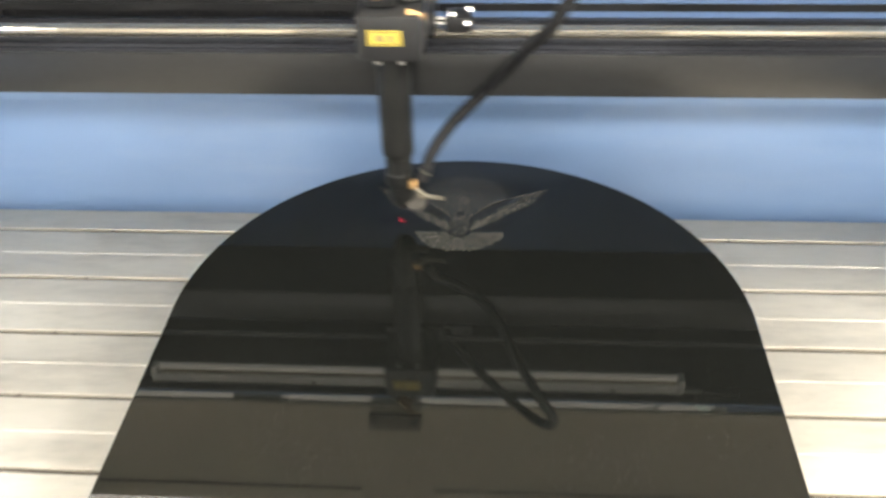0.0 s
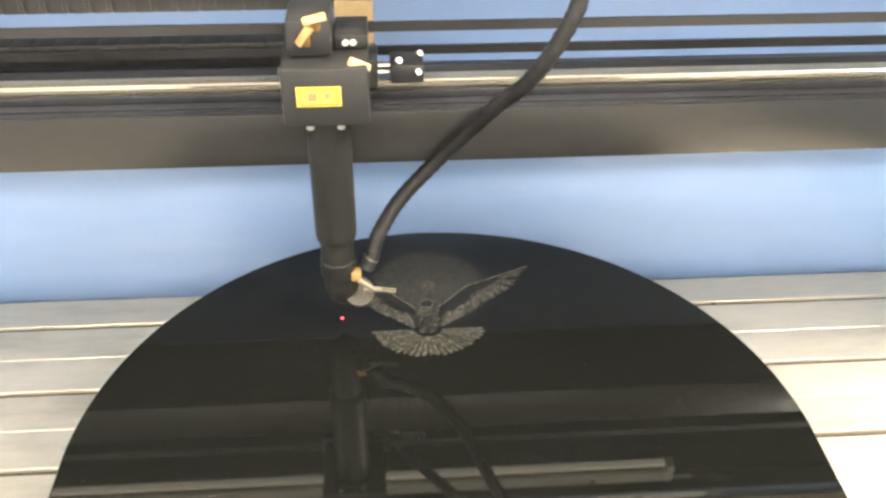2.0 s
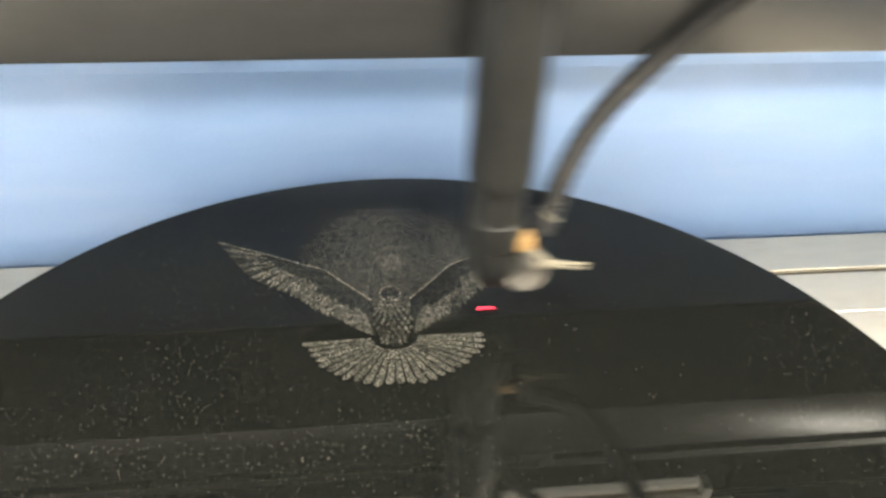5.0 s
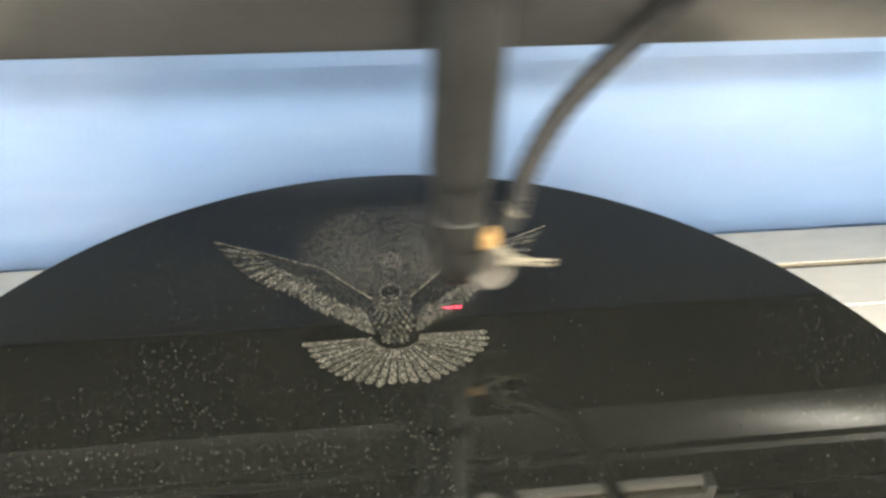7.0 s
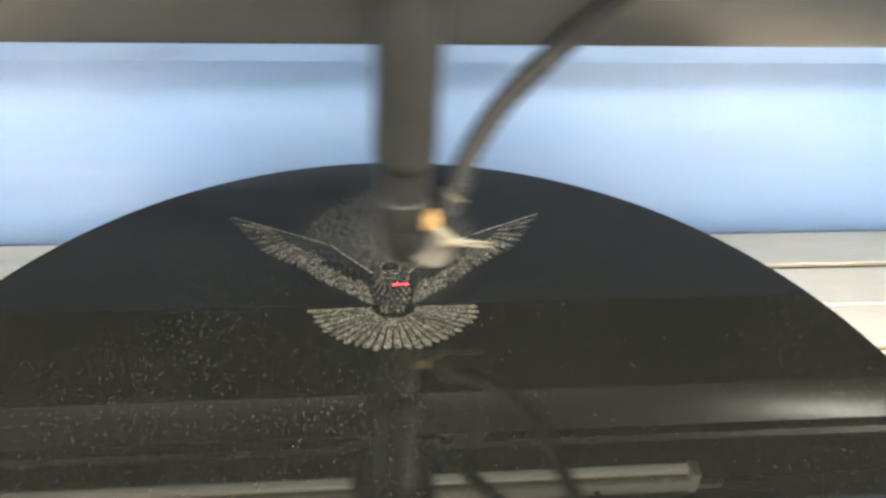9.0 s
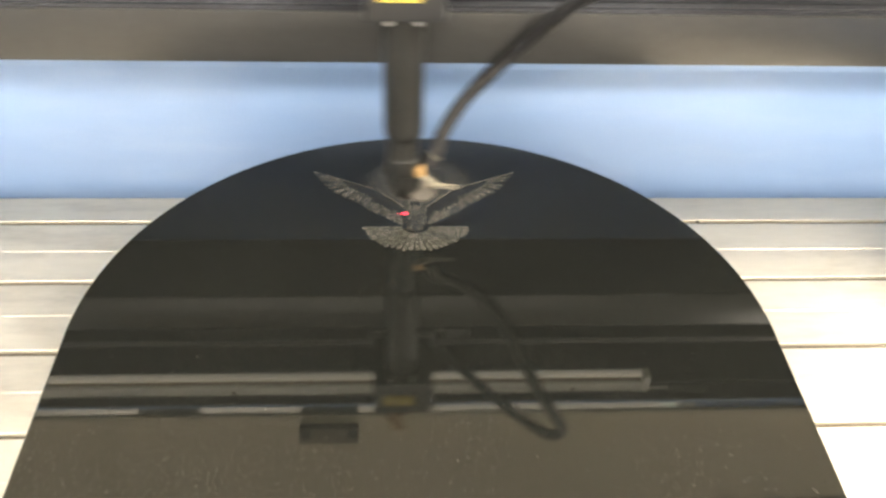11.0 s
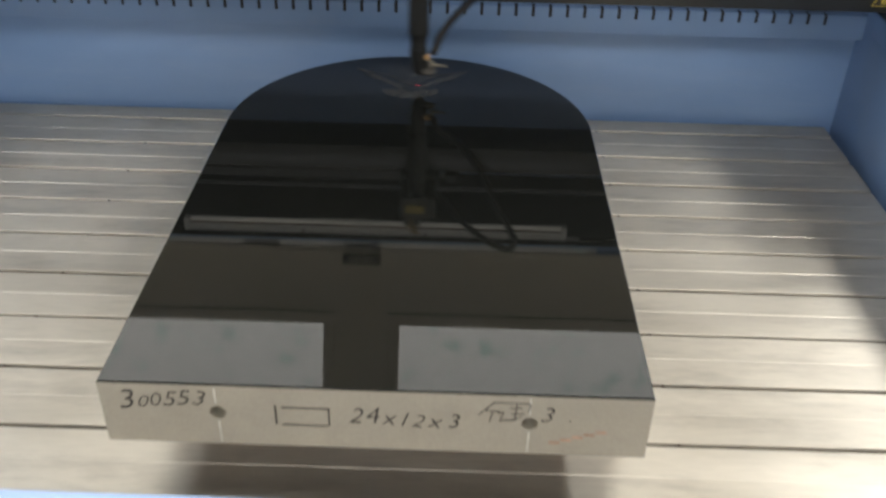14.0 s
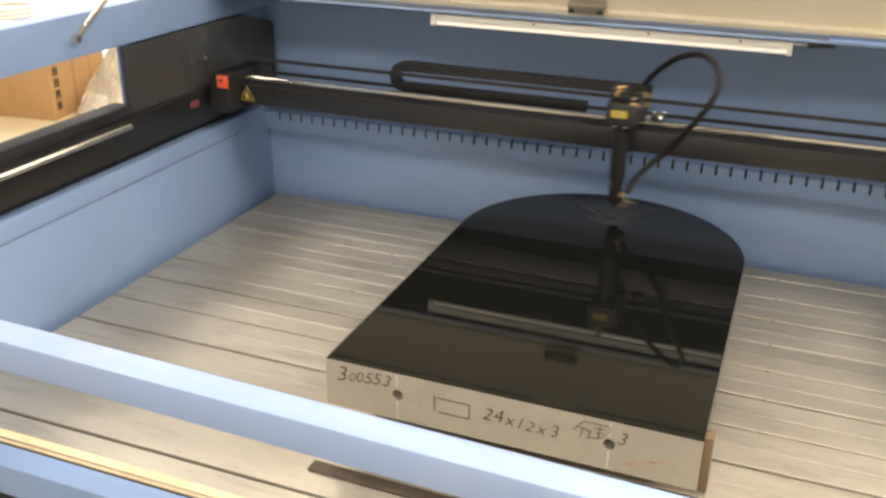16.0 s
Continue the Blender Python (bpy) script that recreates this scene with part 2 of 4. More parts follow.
def frosted(name, level, centre=None, radius=0.06):
    """Laser-etched granite: fine pale crystals over the black stone, level: how much of it is burst open; with a centre it fades out to the radius."""
    m = bpy.data.materials.new(name)
    m.use_nodes = True
    n, l = m.node_tree.nodes, m.node_tree.links
    b = n["Principled BSDF"]
    b.inputs["IOR"].default_value = 1.42
    tc = n.new("ShaderNodeTexCoord")
    grain = n.new("ShaderNodeTexNoise")
    grain.inputs["Scale"].default_value, grain.inputs["Detail"].default_value, grain.inputs["Roughness"].default_value = 1100, 3, 0.75
    l.new(tc.outputs["Object"], grain.inputs["Vector"])
    blot = n.new("ShaderNodeTexNoise")
    blot.inputs["Scale"].default_value, blot.inputs["Detail"].default_value = 260, 3
    l.new(tc.outputs["Object"], blot.inputs["Vector"])

    def scaled(out, lo, hi):
        r = n.new("ShaderNodeMapRange")
        r.inputs["From Min"].default_value, r.inputs["From Max"].default_value = 0.3, 0.7
        r.inputs["To Min"].default_value, r.inputs["To Max"].default_value = lo, hi
        l.new(out, r.inputs[0])
        return r.outputs[0]

    def times(a, c):
        k = n.new("ShaderNodeMath")
        k.operation = "MULTIPLY"
        l.new(a, k.inputs[0]), l.new(c, k.inputs[1])
        return k.outputs[0]
    value = times(scaled(grain.outputs[0], -0.55, 1.45), scaled(blot.outputs[0], 0.5, 1.3))
    info = n.new("ShaderNodeObjectInfo")
    one = n.new("ShaderNodeMapRange")
    one.inputs["To Min"].default_value, one.inputs["To Max"].default_value = level * 0.8, level * 1.2
    l.new(info.outputs["Random"], one.inputs[0])
    value = times(value, one.outputs[0])
    if centre:
        d = n.new("ShaderNodeVectorMath")
        d.operation = "DISTANCE"
        d.inputs[1].default_value = centre
        l.new(tc.outputs["Object"], d.inputs[0])
        fall = n.new("ShaderNodeMapRange")
        fall.inputs["From Max"].default_value = radius
        l.new(d.outputs["Value"], fall.inputs[0])
        ramp = n.new("ShaderNodeValToRGB")
        ramp.color_ramp.interpolation = "EASE"
        for at, level_at in ((0.0, 1.0), (0.16, 0.55), (0.62, 0.42), (1.0, 0.0)):
            e = ramp.color_ramp.elements[0] if at == 0.0 else ramp.color_ramp.elements[-1] if at == 1.0 else ramp.color_ramp.elements.new(at)
            e.color = (level_at, level_at, level_at, 1)
        l.new(fall.outputs[0], ramp.inputs[0])
        value = times(value, ramp.outputs[0])
    mix = n.new("ShaderNodeMix")
    mix.data_type = "RGBA"
    mix.inputs[6].default_value, mix.inputs[7].default_value = (0.0050, 0.0052, 0.0047, 1), (0.13, 0.123, 0.105, 1)
    mix.clamp_factor = True
    l.new(value, mix.inputs[0]), l.new(mix.outputs[2], b.inputs["Base Color"])
    g = n.new("ShaderNodeMapRange")
    g.inputs["To Min"].default_value, g.inputs["To Max"].default_value = 0.04, 0.6
    l.new(value, g.inputs[0]), l.new(g.outputs[0], b.inputs["Roughness"])
    return m


ETCHED = frosted("etched_feathers", 0.54)
ETCHED_DIM = frosted("etched_plumage_dim", 0.46)
ETCHED_FAINT = frosted("etched_wing_ground", 0.14)
ETCHED_LINE = frosted("etched_outline", 1.0)
HALO = frosted("etched_halo", 0.72, (-0.002, 0.747, 0.17), 0.061)


def pane_material():
    """Clear acrylic window with smears of teal print on it."""
    m = bpy.data.materials.new("acrylic_pane")
    m.use_nodes = True
    n, l = m.node_tree.nodes, m.node_tree.links
    b = n["Principled BSDF"]
    b.inputs["Transmission Weight"].default_value, b.inputs["Roughness"].default_value, b.inputs["IOR"].default_value = 1.0, 0.02, 1.45
    tc = n.new("ShaderNodeTexCoord")
    t = n.new("ShaderNodeTexNoise")
    t.inputs["Scale"].default_value, t.inputs["Detail"].default_value, t.inputs["Roughness"].default_value = 15, 7, 0.7
    l.new(tc.outputs["Object"], t.inputs["Vector"])
    r = n.new("ShaderNodeMapRange")
    r.inputs["From Min"].default_value, r.inputs["From Max"].default_value, r.inputs["To Max"].default_value = 0.56, 0.64, 0.6
    l.new(t.outputs[0], r.inputs[0])
    mix = n.new("ShaderNodeMix")
    mix.data_type = "RGBA"
    mix.inputs[6].default_value, mix.inputs[7].default_value = (0.93, 0.93, 0.9, 1), (0.30, 0.55, 0.47, 1)
    l.new(r.outputs[0], mix.inputs[0]), l.new(mix.outputs[2], b.inputs["Base Color"])
    return m


PANE = pane_material()
# grey copy of the pane, for a sheet that dims light through the gap
DIMMER = pane_material()
DIMMER.name = "light_dimming_film"
DIMMER.node_tree.nodes["Principled BSDF"].inputs["Roughness"].default_value = 0.3
DIMMER.node_tree.nodes["Mix"].inputs[6].default_value = (0.36, 0.35, 0.32, 1)


def glow(name, color, strength):
    m = bpy.data.materials.new(name)
    m.use_nodes = True
    b = m.node_tree.nodes["Principled BSDF"]
    b.inputs["Base Color"].default_value = (*color, 1)
    b.inputs["Emission Color"].default_value = (*color, 1)
    b.inputs["Emission Strength"].default_value = strength
    return m


LASER = glow("laser_spot_glow", (1.0, 0.04, 0.08), 8)
TUBE = glow("lamp_tube_glow", (1.0, 0.92, 0.78), 0.9)


# ---- mesh helpers ----
def box(bm, x0, x1, y0, y1, z0, z1, bevel=0.0):
    r = bmesh.ops.create_cube(bm, size=1)
    vs = r["verts"]
    for v in vs:
        v.co = Vector((x0 + (v.co.x + 0.5) * (x1 - x0), y0 + (v.co.y + 0.5) * (y1 - y0), z0 + (v.co.z + 0.5) * (z1 - z0)))
    if bevel:
        es = list({e for v in vs for e in v.link_edges})
        bmesh.ops.bevel(bm, geom=es, offset=bevel, segments=2, profile=0.6, affect="EDGES", clamp_overlap=True)
    return bm


def rod(bm, p0, p1, r0, r1=None, seg=20):
    p0, p1 = Vector(p0), Vector(p1)
    d = p1 - p0
    m = Matrix.Translation((p0 + p1) / 2) @ d.to_track_quat("Z", "Y").to_matrix().to_4x4()
    bmesh.ops.create_cone(bm, cap_ends=True, segments=seg, radius1=r0, radius2=r0 if r1 is None else r1, depth=d.length, matrix=m)
    return bm


def turned(bm, x, y, profile, seg=28):
    """A body of revolution about the upright line through x, y; profile: (z, radius) from the top down."""
    rings = [[bm.verts.new((x + r * math.cos(6.283185 * i / seg), y + r * math.sin(6.283185 * i / seg), z)) for i in range(seg)] for z, r in profile]
    for a, b in zip(rings, rings[1:]):
        for i in range(seg):
            bm.faces.new((a[i], a[i - 1], b[i - 1], b[i]))
    bm.faces.new(rings[0])
    bm.faces.new(rings[-1][::-1])
    return bm


def smooth_path(points, steps=10):
    """Points of a Catmull-Rom curve through the given ones."""
    p = [Vector(q) for q in points]
    p = [2 * p[0] - p[1]] + p + [2 * p[-1] - p[-2]]
    out = []
    for i in range(1, len(p) - 2):
        for k in range(steps):
            t = k / steps
            out.append(0.5 * (2 * p[i] + (p[i + 1] - p[i - 1]) * t + (2 * p[i - 1] - 5 * p[i] + 4 * p[i + 1] - p[i + 2]) * t * t
                              + (3 * p[i] - p[i - 1] - 3 * p[i + 1] + p[i + 2]) * t ** 3))
    return out + [p[-2]]


def swept(bm, points, radius, seg=12, ripple=0.0):
    rings, side = [], None
    for i, p in enumerate(points):
        d = (points[min(i + 1, len(points) - 1)] - points[max(i - 1, 0)]).normalized()
        side = (Vector((0, 1, 0)) if side is None else side)
        side = (side - d * side.dot(d)).normalized()
        up = d.cross(side)
        r = radius * (1 + ripple * (i % 2))
        rings.append([bm.verts.new(p + r * (side * math.cos(6.283185 * k / seg) + up * math.sin(6.283185 * k / seg))) for k in range(seg)])
    for a, b in zip(rings, rings[1:]):
        for k in range(seg):
            bm.faces.new((a[k - 1], a[k], b[k], b[k - 1]))
    bm.faces.new(rings[0]), bm.faces.new(rings[-1][::-1])
    return bm


def mesh_of(bm, name, material, soft=True):
    bmesh.ops.recalc_face_normals(bm, faces=bm.faces)
    me = bpy.data.meshes.new(name)
    bm.to_mesh(me)
    bm.free()
    me.materials.append(material)
    if soft:
        me.polygons.foreach_set("use_smooth", [True] * len(me.polygons))
        me.set_sharp_from_angle(angle=radians(35))
    return me


def part(name, bm, material, parent, label=""):
    ob = new(name, mesh_of(bm, name, material))
    ob.parent = parent
    return tagged(ob, label=label)


def thing(name, label, category, at=(0, 0, 0), group="", kind=""):
    ob = new(name)
    ob.empty_display_size = 0.05
    ob.location = at
    return tagged(ob, label, category, group, kind)


def solid(name, bm, material, label, category, kind=""):
    return tagged(new(name, mesh_of(bm, name, material)), label, category, kind=kind)


def B():
    return bmesh.new()


def writing(name, text, size, parent, m, material, label="", shear=0.0):
    """Letters in the built-in font, as a mesh, in the plane of m."""
    cu = bpy.data.curves.new(name, "FONT")
    cu.body, cu.size, cu.shear, cu.extrude, cu.resolution_u = text, size, shear, 0.0001, 3
    cu.offset = -0.00030
    tmp = new(name + "_outline", cu)
    me = bpy.data.meshes.new_from_object(tmp.evaluated_get(bpy.context.evaluated_depsgraph_get()))
    bpy.data.objects.remove(tmp)
    me.materials.clear()
    me.materials.append(material)
    ob = new(name, me)
    ob.parent, ob.matrix_basis = parent, m
    return tagged(ob, label=label)


# ---- the room ----
FLOOR = -0.86
RX0, RX1, RY0, RY1 = -6.0, 3.2, -3.4, 6.2
solid("floor", box(B(), RX0, RX1, RY0, RY1, FLOOR - 0.1, FLOOR), CONCRETE, "grey concrete workshop floor", "floor", "structure")
solid("wall_west", box(B(), RX0 - 0.15, RX0, RY0, RY1, FLOOR, CEIL), PLASTER, "off-white plastered workshop wall", "wall", "structure")
solid("wall_east", box(B(), RX1, RX1 + 0.15, RY0, RY1, FLOOR, CEIL), PLASTER, "off-white plastered workshop wall", "wall", "structure")
solid("wall_south", box(B(), RX0, RX1, RY0 - 0.15, RY0, FLOOR, CEIL), PLASTER, "off-white plastered workshop wall", "wall", "structure")
solid("wall_north", box(B(), RX0, RX1, RY1, RY1 + 0.15, FLOOR, CEIL), PLASTER, "off-white plastered workshop wall", "wall", "structure")


def ceiling():
    bm = B()
    xs = sorted({RX0, RX1, *[v for _, x, y, sx, sy, w in ROOF for v in (x - sx / 2, x + sx / 2)]})
    ys = sorted({RY0, RY1, *[v for _, x, y, sx, sy, w in ROOF for v in (y - sy / 2, y + sy / 2)]})
    for x0, x1 in zip(xs, xs[1:]):
        for y0, y1 in zip(ys, ys[1:]):
            cx, cy = (x0 + x1) / 2, (y0 + y1) / 2
            if not any(abs(cx - x) < sx / 2 and abs(cy - y) < sy / 2 for _, x, y, sx, sy, w in ROOF):
                box(bm, x0, x1, y0, y1, CEIL, CEIL + 0.12)
    return solid("ceiling", bm, PLASTER, "white workshop ceiling with roof lights", "ceiling", "structure")


ceiling()

# ---- the machine's cabinet ----
XL, XR, YW = -0.914, 0.7725, 0.957      # edges of the bed
WL, WR, WB = -0.9355, 0.7940, 0.976      # inner faces of the well round it
LEDGE = 0.2335                           # top of the well's side walls
SLIDE = 0.252                            # underside of the gantry's slides
machine = thing("laser_engraver", "large pale blue laser engraving machine with raised lid", "machine", (0, 0, FLOOR))


def mpart(name, bm, material, label="", parent=None):
    """A part of the machine, given in the world's coordinates."""
    ob = new(name, mesh_of(bm, name, material))
    ob.parent = parent or machine
    if parent is None:
        ob.location = (0, 0, -FLOOR)
    return tagged(ob, label=label)


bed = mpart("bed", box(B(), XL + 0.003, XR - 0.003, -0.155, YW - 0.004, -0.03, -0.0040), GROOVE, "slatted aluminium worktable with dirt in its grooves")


def plank_mesh(y0, y1):
    """One extruded slat with rounded edges and a scored line along its middle."""
    ym = (y0 + y1) / 2
    prof = [(y0, -0.0045), (y0, -0.0010), (y0 + 0.0007, 0.0)]
    if y1 - y0 > 0.06:
        prof += [(ym - 0.0009, 0.0), (ym - 0.0004, -0.0005), (ym + 0.0004, -0.0005), (ym + 0.0009, 0.0)]
    prof += [(y1 - 0.0007, 0.0), (y1, -0.0010), (y1, -0.0045)]
    bm = B()
    a = [bm.verts.new((XL + 0.001, y, z)) for y, z in prof]
    b = [bm.verts.new((XR - 0.001, y, z)) for y, z in prof]
    for i in range(len(prof) - 1):
        bm.faces.new((a[i], a[i + 1], b[i + 1], b[i]))
    bm.faces.new(a), bm.faces.new(b[::-1])
    return mesh_of(bm, "plank", ALU, False)


for k in range(-1, 11):
    y1, y0 = 0.909 - 0.1 * k - 0.0031, 0.809 - 0.1 * k + 0.0031
    ob = new("plank", plank_mesh(max(y0, -0.15), min(y1, YW - 0.001)))
    ob.parent = bed
    ob.location.z = 0.0004 * math.sin(k * 2.3)

for k in range(10):                              # screw heads sunk into the grooves, in two rows
    for x in (-0.478, 0.334):
        mpart("groove_screw", turned(B(), x, 0.909 - 0.1 * k, [(-0.0004, 0.0023), (-0.0008, 0.0027), (-0.0029, 0.0027)], 12), DARKSTEEL, parent=bed)

for x, s in ((WL, -1), (WR, 1)):
    sx = lambda p, q: (min(x + s * p, x + s * q), max(x + s * p, x + s * q))
    mpart("side_wall", box(B(), *sx(0.0, 0.012), -0.2, WB + 0.012, -0.12, LEDGE, 0.002), BLUE)
    mpart("wall_lip", box(B(), *sx(-0.0008, -0.0002), -0.2, WB - 0.06, LEDGE - 0.0390, LEDGE - 0.0015, 0.0002), BLUE)
    mpart("wall_seam", box(B(), *sx(-0.0006, -0.0002), -0.2, 0.83, LEDGE - 0.0408, LEDGE - 0.0393), GAPSHADE)
mpart("back_wall", box(B(), WL - 0.012, WR + 0.012, WB, WB + 0.014, -0.12, 0.1830), WALLBLUE, "blue back wall streaked with pale dust")
mpart("well_floor", box(B(), WL - 0.012, WR + 0.012, -0.2, WB + 0.014, -0.135, -0.1205), GAPSHADE)


def vent_panel():
    """The lip on top of the back wall; slots are cut over its upper bend."""
    bm = B()
    prof = [(WB - 0.0005, 0.1730), (0.9535, 0.1730), (0.9520, 0.1736), (0.9515, 0.1750), (0.9515, 0.2003), (0.9515, 0.2160), (0.9527, 0.2180), (0.9550, 0.2190), (0.9720, 0.2190), (1.0595, 0.2190)]
    n, first, pitch, w = 54, -0.8925, 0.03044, 0.0056
    xs = [WL + 0.0002]
    for i in range(n):
        xs += [first + i * pitch - w / 2, first + i * pitch + w / 2]
    xs.append(WR - 0.0002)
    grid = [[bm.verts.new((x, y, z)) for y, z in prof] for x in xs]
    for i in range(len(xs) - 1):
        for j in range(len(prof) - 1):
            if i % 2 == 1 and 4 <= j <= 7:
                continue
            bm.faces.new((grid[i][j], grid[i][j + 1], grid[i + 1][j + 1], grid[i + 1][j]))
    p = mpart("vent_lip", bm, BLUE, "blue lip over the back wall with a row of exhaust slots")
    for i in range(n):
        x = first + i * pitch
        b2 = B()
        pr = [(0.9535, 0.1998), (0.9535, 0.2152), (0.9553, 0.2167), (0.9725, 0.2167)]
        a = [b2.verts.new((x - w / 2 - 0.0004, y, z)) for y, z in pr]
        c = [b2.verts.new((x + w / 2 + 0.0004, y, z)) for y, z in pr]
        for k in range(3):
            b2.faces.new((a[k], a[k + 1], c[k + 1], c[k]))
        mpart("slot", b2, GAPSHADE, parent=p)


vent_panel()
mpart("back_panel", box(B(), -1.003, 0.861, 1.06, 1.075, 0.2, 0.531), BLUE)
mpart("top_deck", box(B(), -0.954, 0.8125, 0.824, 1.0595, 0.5235, 0.531), BLUE)
# near-black sheet added so the cover's shaded underside mirrors dark in the stone
mpart("deck_dark_sheet", box(B(), -0.953, 0.8115, 0.8245, 1.0590, 0.5195, 0.5230), MATTE, "near-black sheet added under the top cover to keep its reflection dark")
mpart("deck_lip", box(B(), -0.96, 0.82, 0.797, 0.8235, 0.5225, 0.5265, 0.001), BLUE, "folded front lip of the rear top cover")

# the same shade put under the lip as a thin black plate
mpart("lip_dark_sheet", box(B(), -0.959, 0.819, 0.7985, 0.8235, 0.5212, 0.5222), MATTE)

# in the narrow gap between the cover's lip and the lid's foot
hinge = mpart("hinge_barrel", rod(B(), (-0.322, 0.809, 0.5455), (-0.260, 0.809, 0.5455), 0.0075, seg=18), BLACK, "black hinge barrel between cover and lid")
mpart("hinge_pin", rod(B(), (-0.2595, 0.809, 0.5455), (-0.252, 0.809, 0.5455), 0.0050, 0.004, seg=14), STEEL, parent=hinge)
mpart("latch_keeper", box(B(), -0.131, -0.063, 0.8030, 0.8100, 0.5370, 0.5540, 0.001), BLACK, "black keeper behind the latch")
# plate added to block the light through the gap's right end
mpart("gap_blocker", box(B(), 0.345, 0.819, 0.8030, 0.8100, 0.5315, 0.5520, 0.001), BLUE)
# added sheet that only weakens the bright strip seen through the gap
film = mpart("gap_dimmer", box(B(), -0.955, 0.3445, 0.8005, 0.8015, 0.5270, 0.5490), DIMMER, "grey see-through sheet added to dim the light through the gap")
film.visible_shadow = False
mpart("cable_tie", rod(B(), (0.246, 0.8035, 0.5480), (0.254, 0.8075, 0.5375), 0.0028, seg=8), BLACK)
mpart("cable_tie", rod(B(), (0.322, 0.8035, 0.5480), (0.340, 0.8075, 0.5375), 0.0034, seg=8), BLACK)

# left side: ledge, slide, side panel with its opening
for s, x in ((-1, XL), (1, XR)):
    mx = lambda a, b: (min(x + s * a, x + s * b), max(x + s * a, x + s * b))
    mpart("side_ledge", box(B(), *mx(0.0345, 0.11), -0.2, 1.059, LEDGE - 0.004, LEDGE - 0.0005), BLUE)
    mpart("slide_foot", box(B(), *mx(0.045, 0.066), -0.2, 1.0, LEDGE, SLIDE - 0.0005), BLACKAN)
    mpart("side_slide", box(B(), *mx(0.022, 0.066), -0.2, 1.0, SLIDE, SLIDE + 0.075, 0.003), BLACKAN, "black slide for the gantry's end")
    mpart("slide_top", box(B(), *mx(0.028, 0.072), -0.2, 0.47, SLIDE + 0.0755, SLIDE + 0.098, 0.003), MATTE)
    mpart("guide_rod", rod(B(), (x + s * 0.022, -0.2, SLIDE + 0.058), (x + s * 0.022, 0.448, SLIDE + 0.058), 0.0068), POLISHED, "polished steel guide rod")
    mpart("side_bar", box(B(), *mx(0.041, 0.09), -0.2 if s < 0 else 0.478, 1.0595, 0.465, 0.545, 0.004), BLUE)
    mpart("side_panel", box(B(), *mx(0.0732, 0.080), 0.503, 1.0595, SLIDE + 0.0, 0.4645, 0.002), BLUE)
    plate = B()
    rim = [(0.470, SLIDE + 0.0755), (1.001, SLIDE + 0.0755), (1.001, 0.262), (1.041, 0.262), (1.041, 0.416), (1.037, 0.424), (1.026, 0.4295), (0.945, 0.450), (0.90, 0.4625), (0.470, 0.4625)]
    near, off = [[plate.verts.new((x + s * d, y, z)) for y, z in rim] for d in (0.036, 0.0405)]
    plate.faces.new(near), plate.faces.new(off[::-1])
    for i in range(len(rim)):
        plate.faces.new((near[i - 1], near[i], off[i], off[i - 1]))
    mpart("cover_plate", plate, GLOSSBLACK, "dusty glossy black cover plate with glare haze put into its grey")
    mpart("outer_skirt", box(B(), *mx(0.095, 0.11), -0.2, 1.075, FLOOR, LEDGE - 0.005), BLUE)

# front: cross bar, bed's front edge, lower panel
bar = B()
box(bar, -0.995, 0.855, -0.0235, 0.0235, -0.0235, 0.0235, 0.006)
fb = mpart("front_bar", bar, RAILBLUE, "pale blue cross bar over the front opening")
fb.matrix_basis = pose(0, -0.2035, 0.1995 - FLOOR, 0, 2.6, 1.8)
mpart("bed_edge_tape", box(B(), XL + 0.002, XR - 0.002, -0.1545, -0.1515, -0.008, -0.0005), TAPE, "yellowed tape along the bed's front edge")
mpart("bed_front_tape", box(B(), XL + 0.004, XR - 0.004, -0.1485, -0.133, 0.0006, 0.0012), TAPE, "cream tape stuck along the bed's front edge")
mpart("front_panel", box(B(), -1.02, 0.88, -0.2, -0.157, -0.058, -0.004, 0.003), BLUE)
# the cabinet front is coloured near-black for the shade below the bed
mpart("front_door", box(B(), -1.0, 0.86, -0.165, -0.15, FLOOR + 0.08, -0.06), GAPSHADE, "lower cabinet front with its shade put into a near-black colour")
mpart("rear_skirt", box(B(), -1.0, 0.86, 1.061, 1.075, FLOOR, 0.199), BLUE)

# ---- the raised lid ----
LEAN = math.degrees(math.atan2(0.065, 0.122))
lid = new("lid")
lid.parent = machine
lid.empty_display_size = 0.05
lid.matrix_basis = pose(0, 0.8015, 0.5535 - FLOOR, LEAN)     # local z runs up along the lid, local -y is its inner side
tagged(lid, label="raised beige lid with two acrylic windows")
WIN = [(-0.73, -0.168), (-0.023, 0.54)]
V0, V1, VT = 0.138, 0.62, 0.74


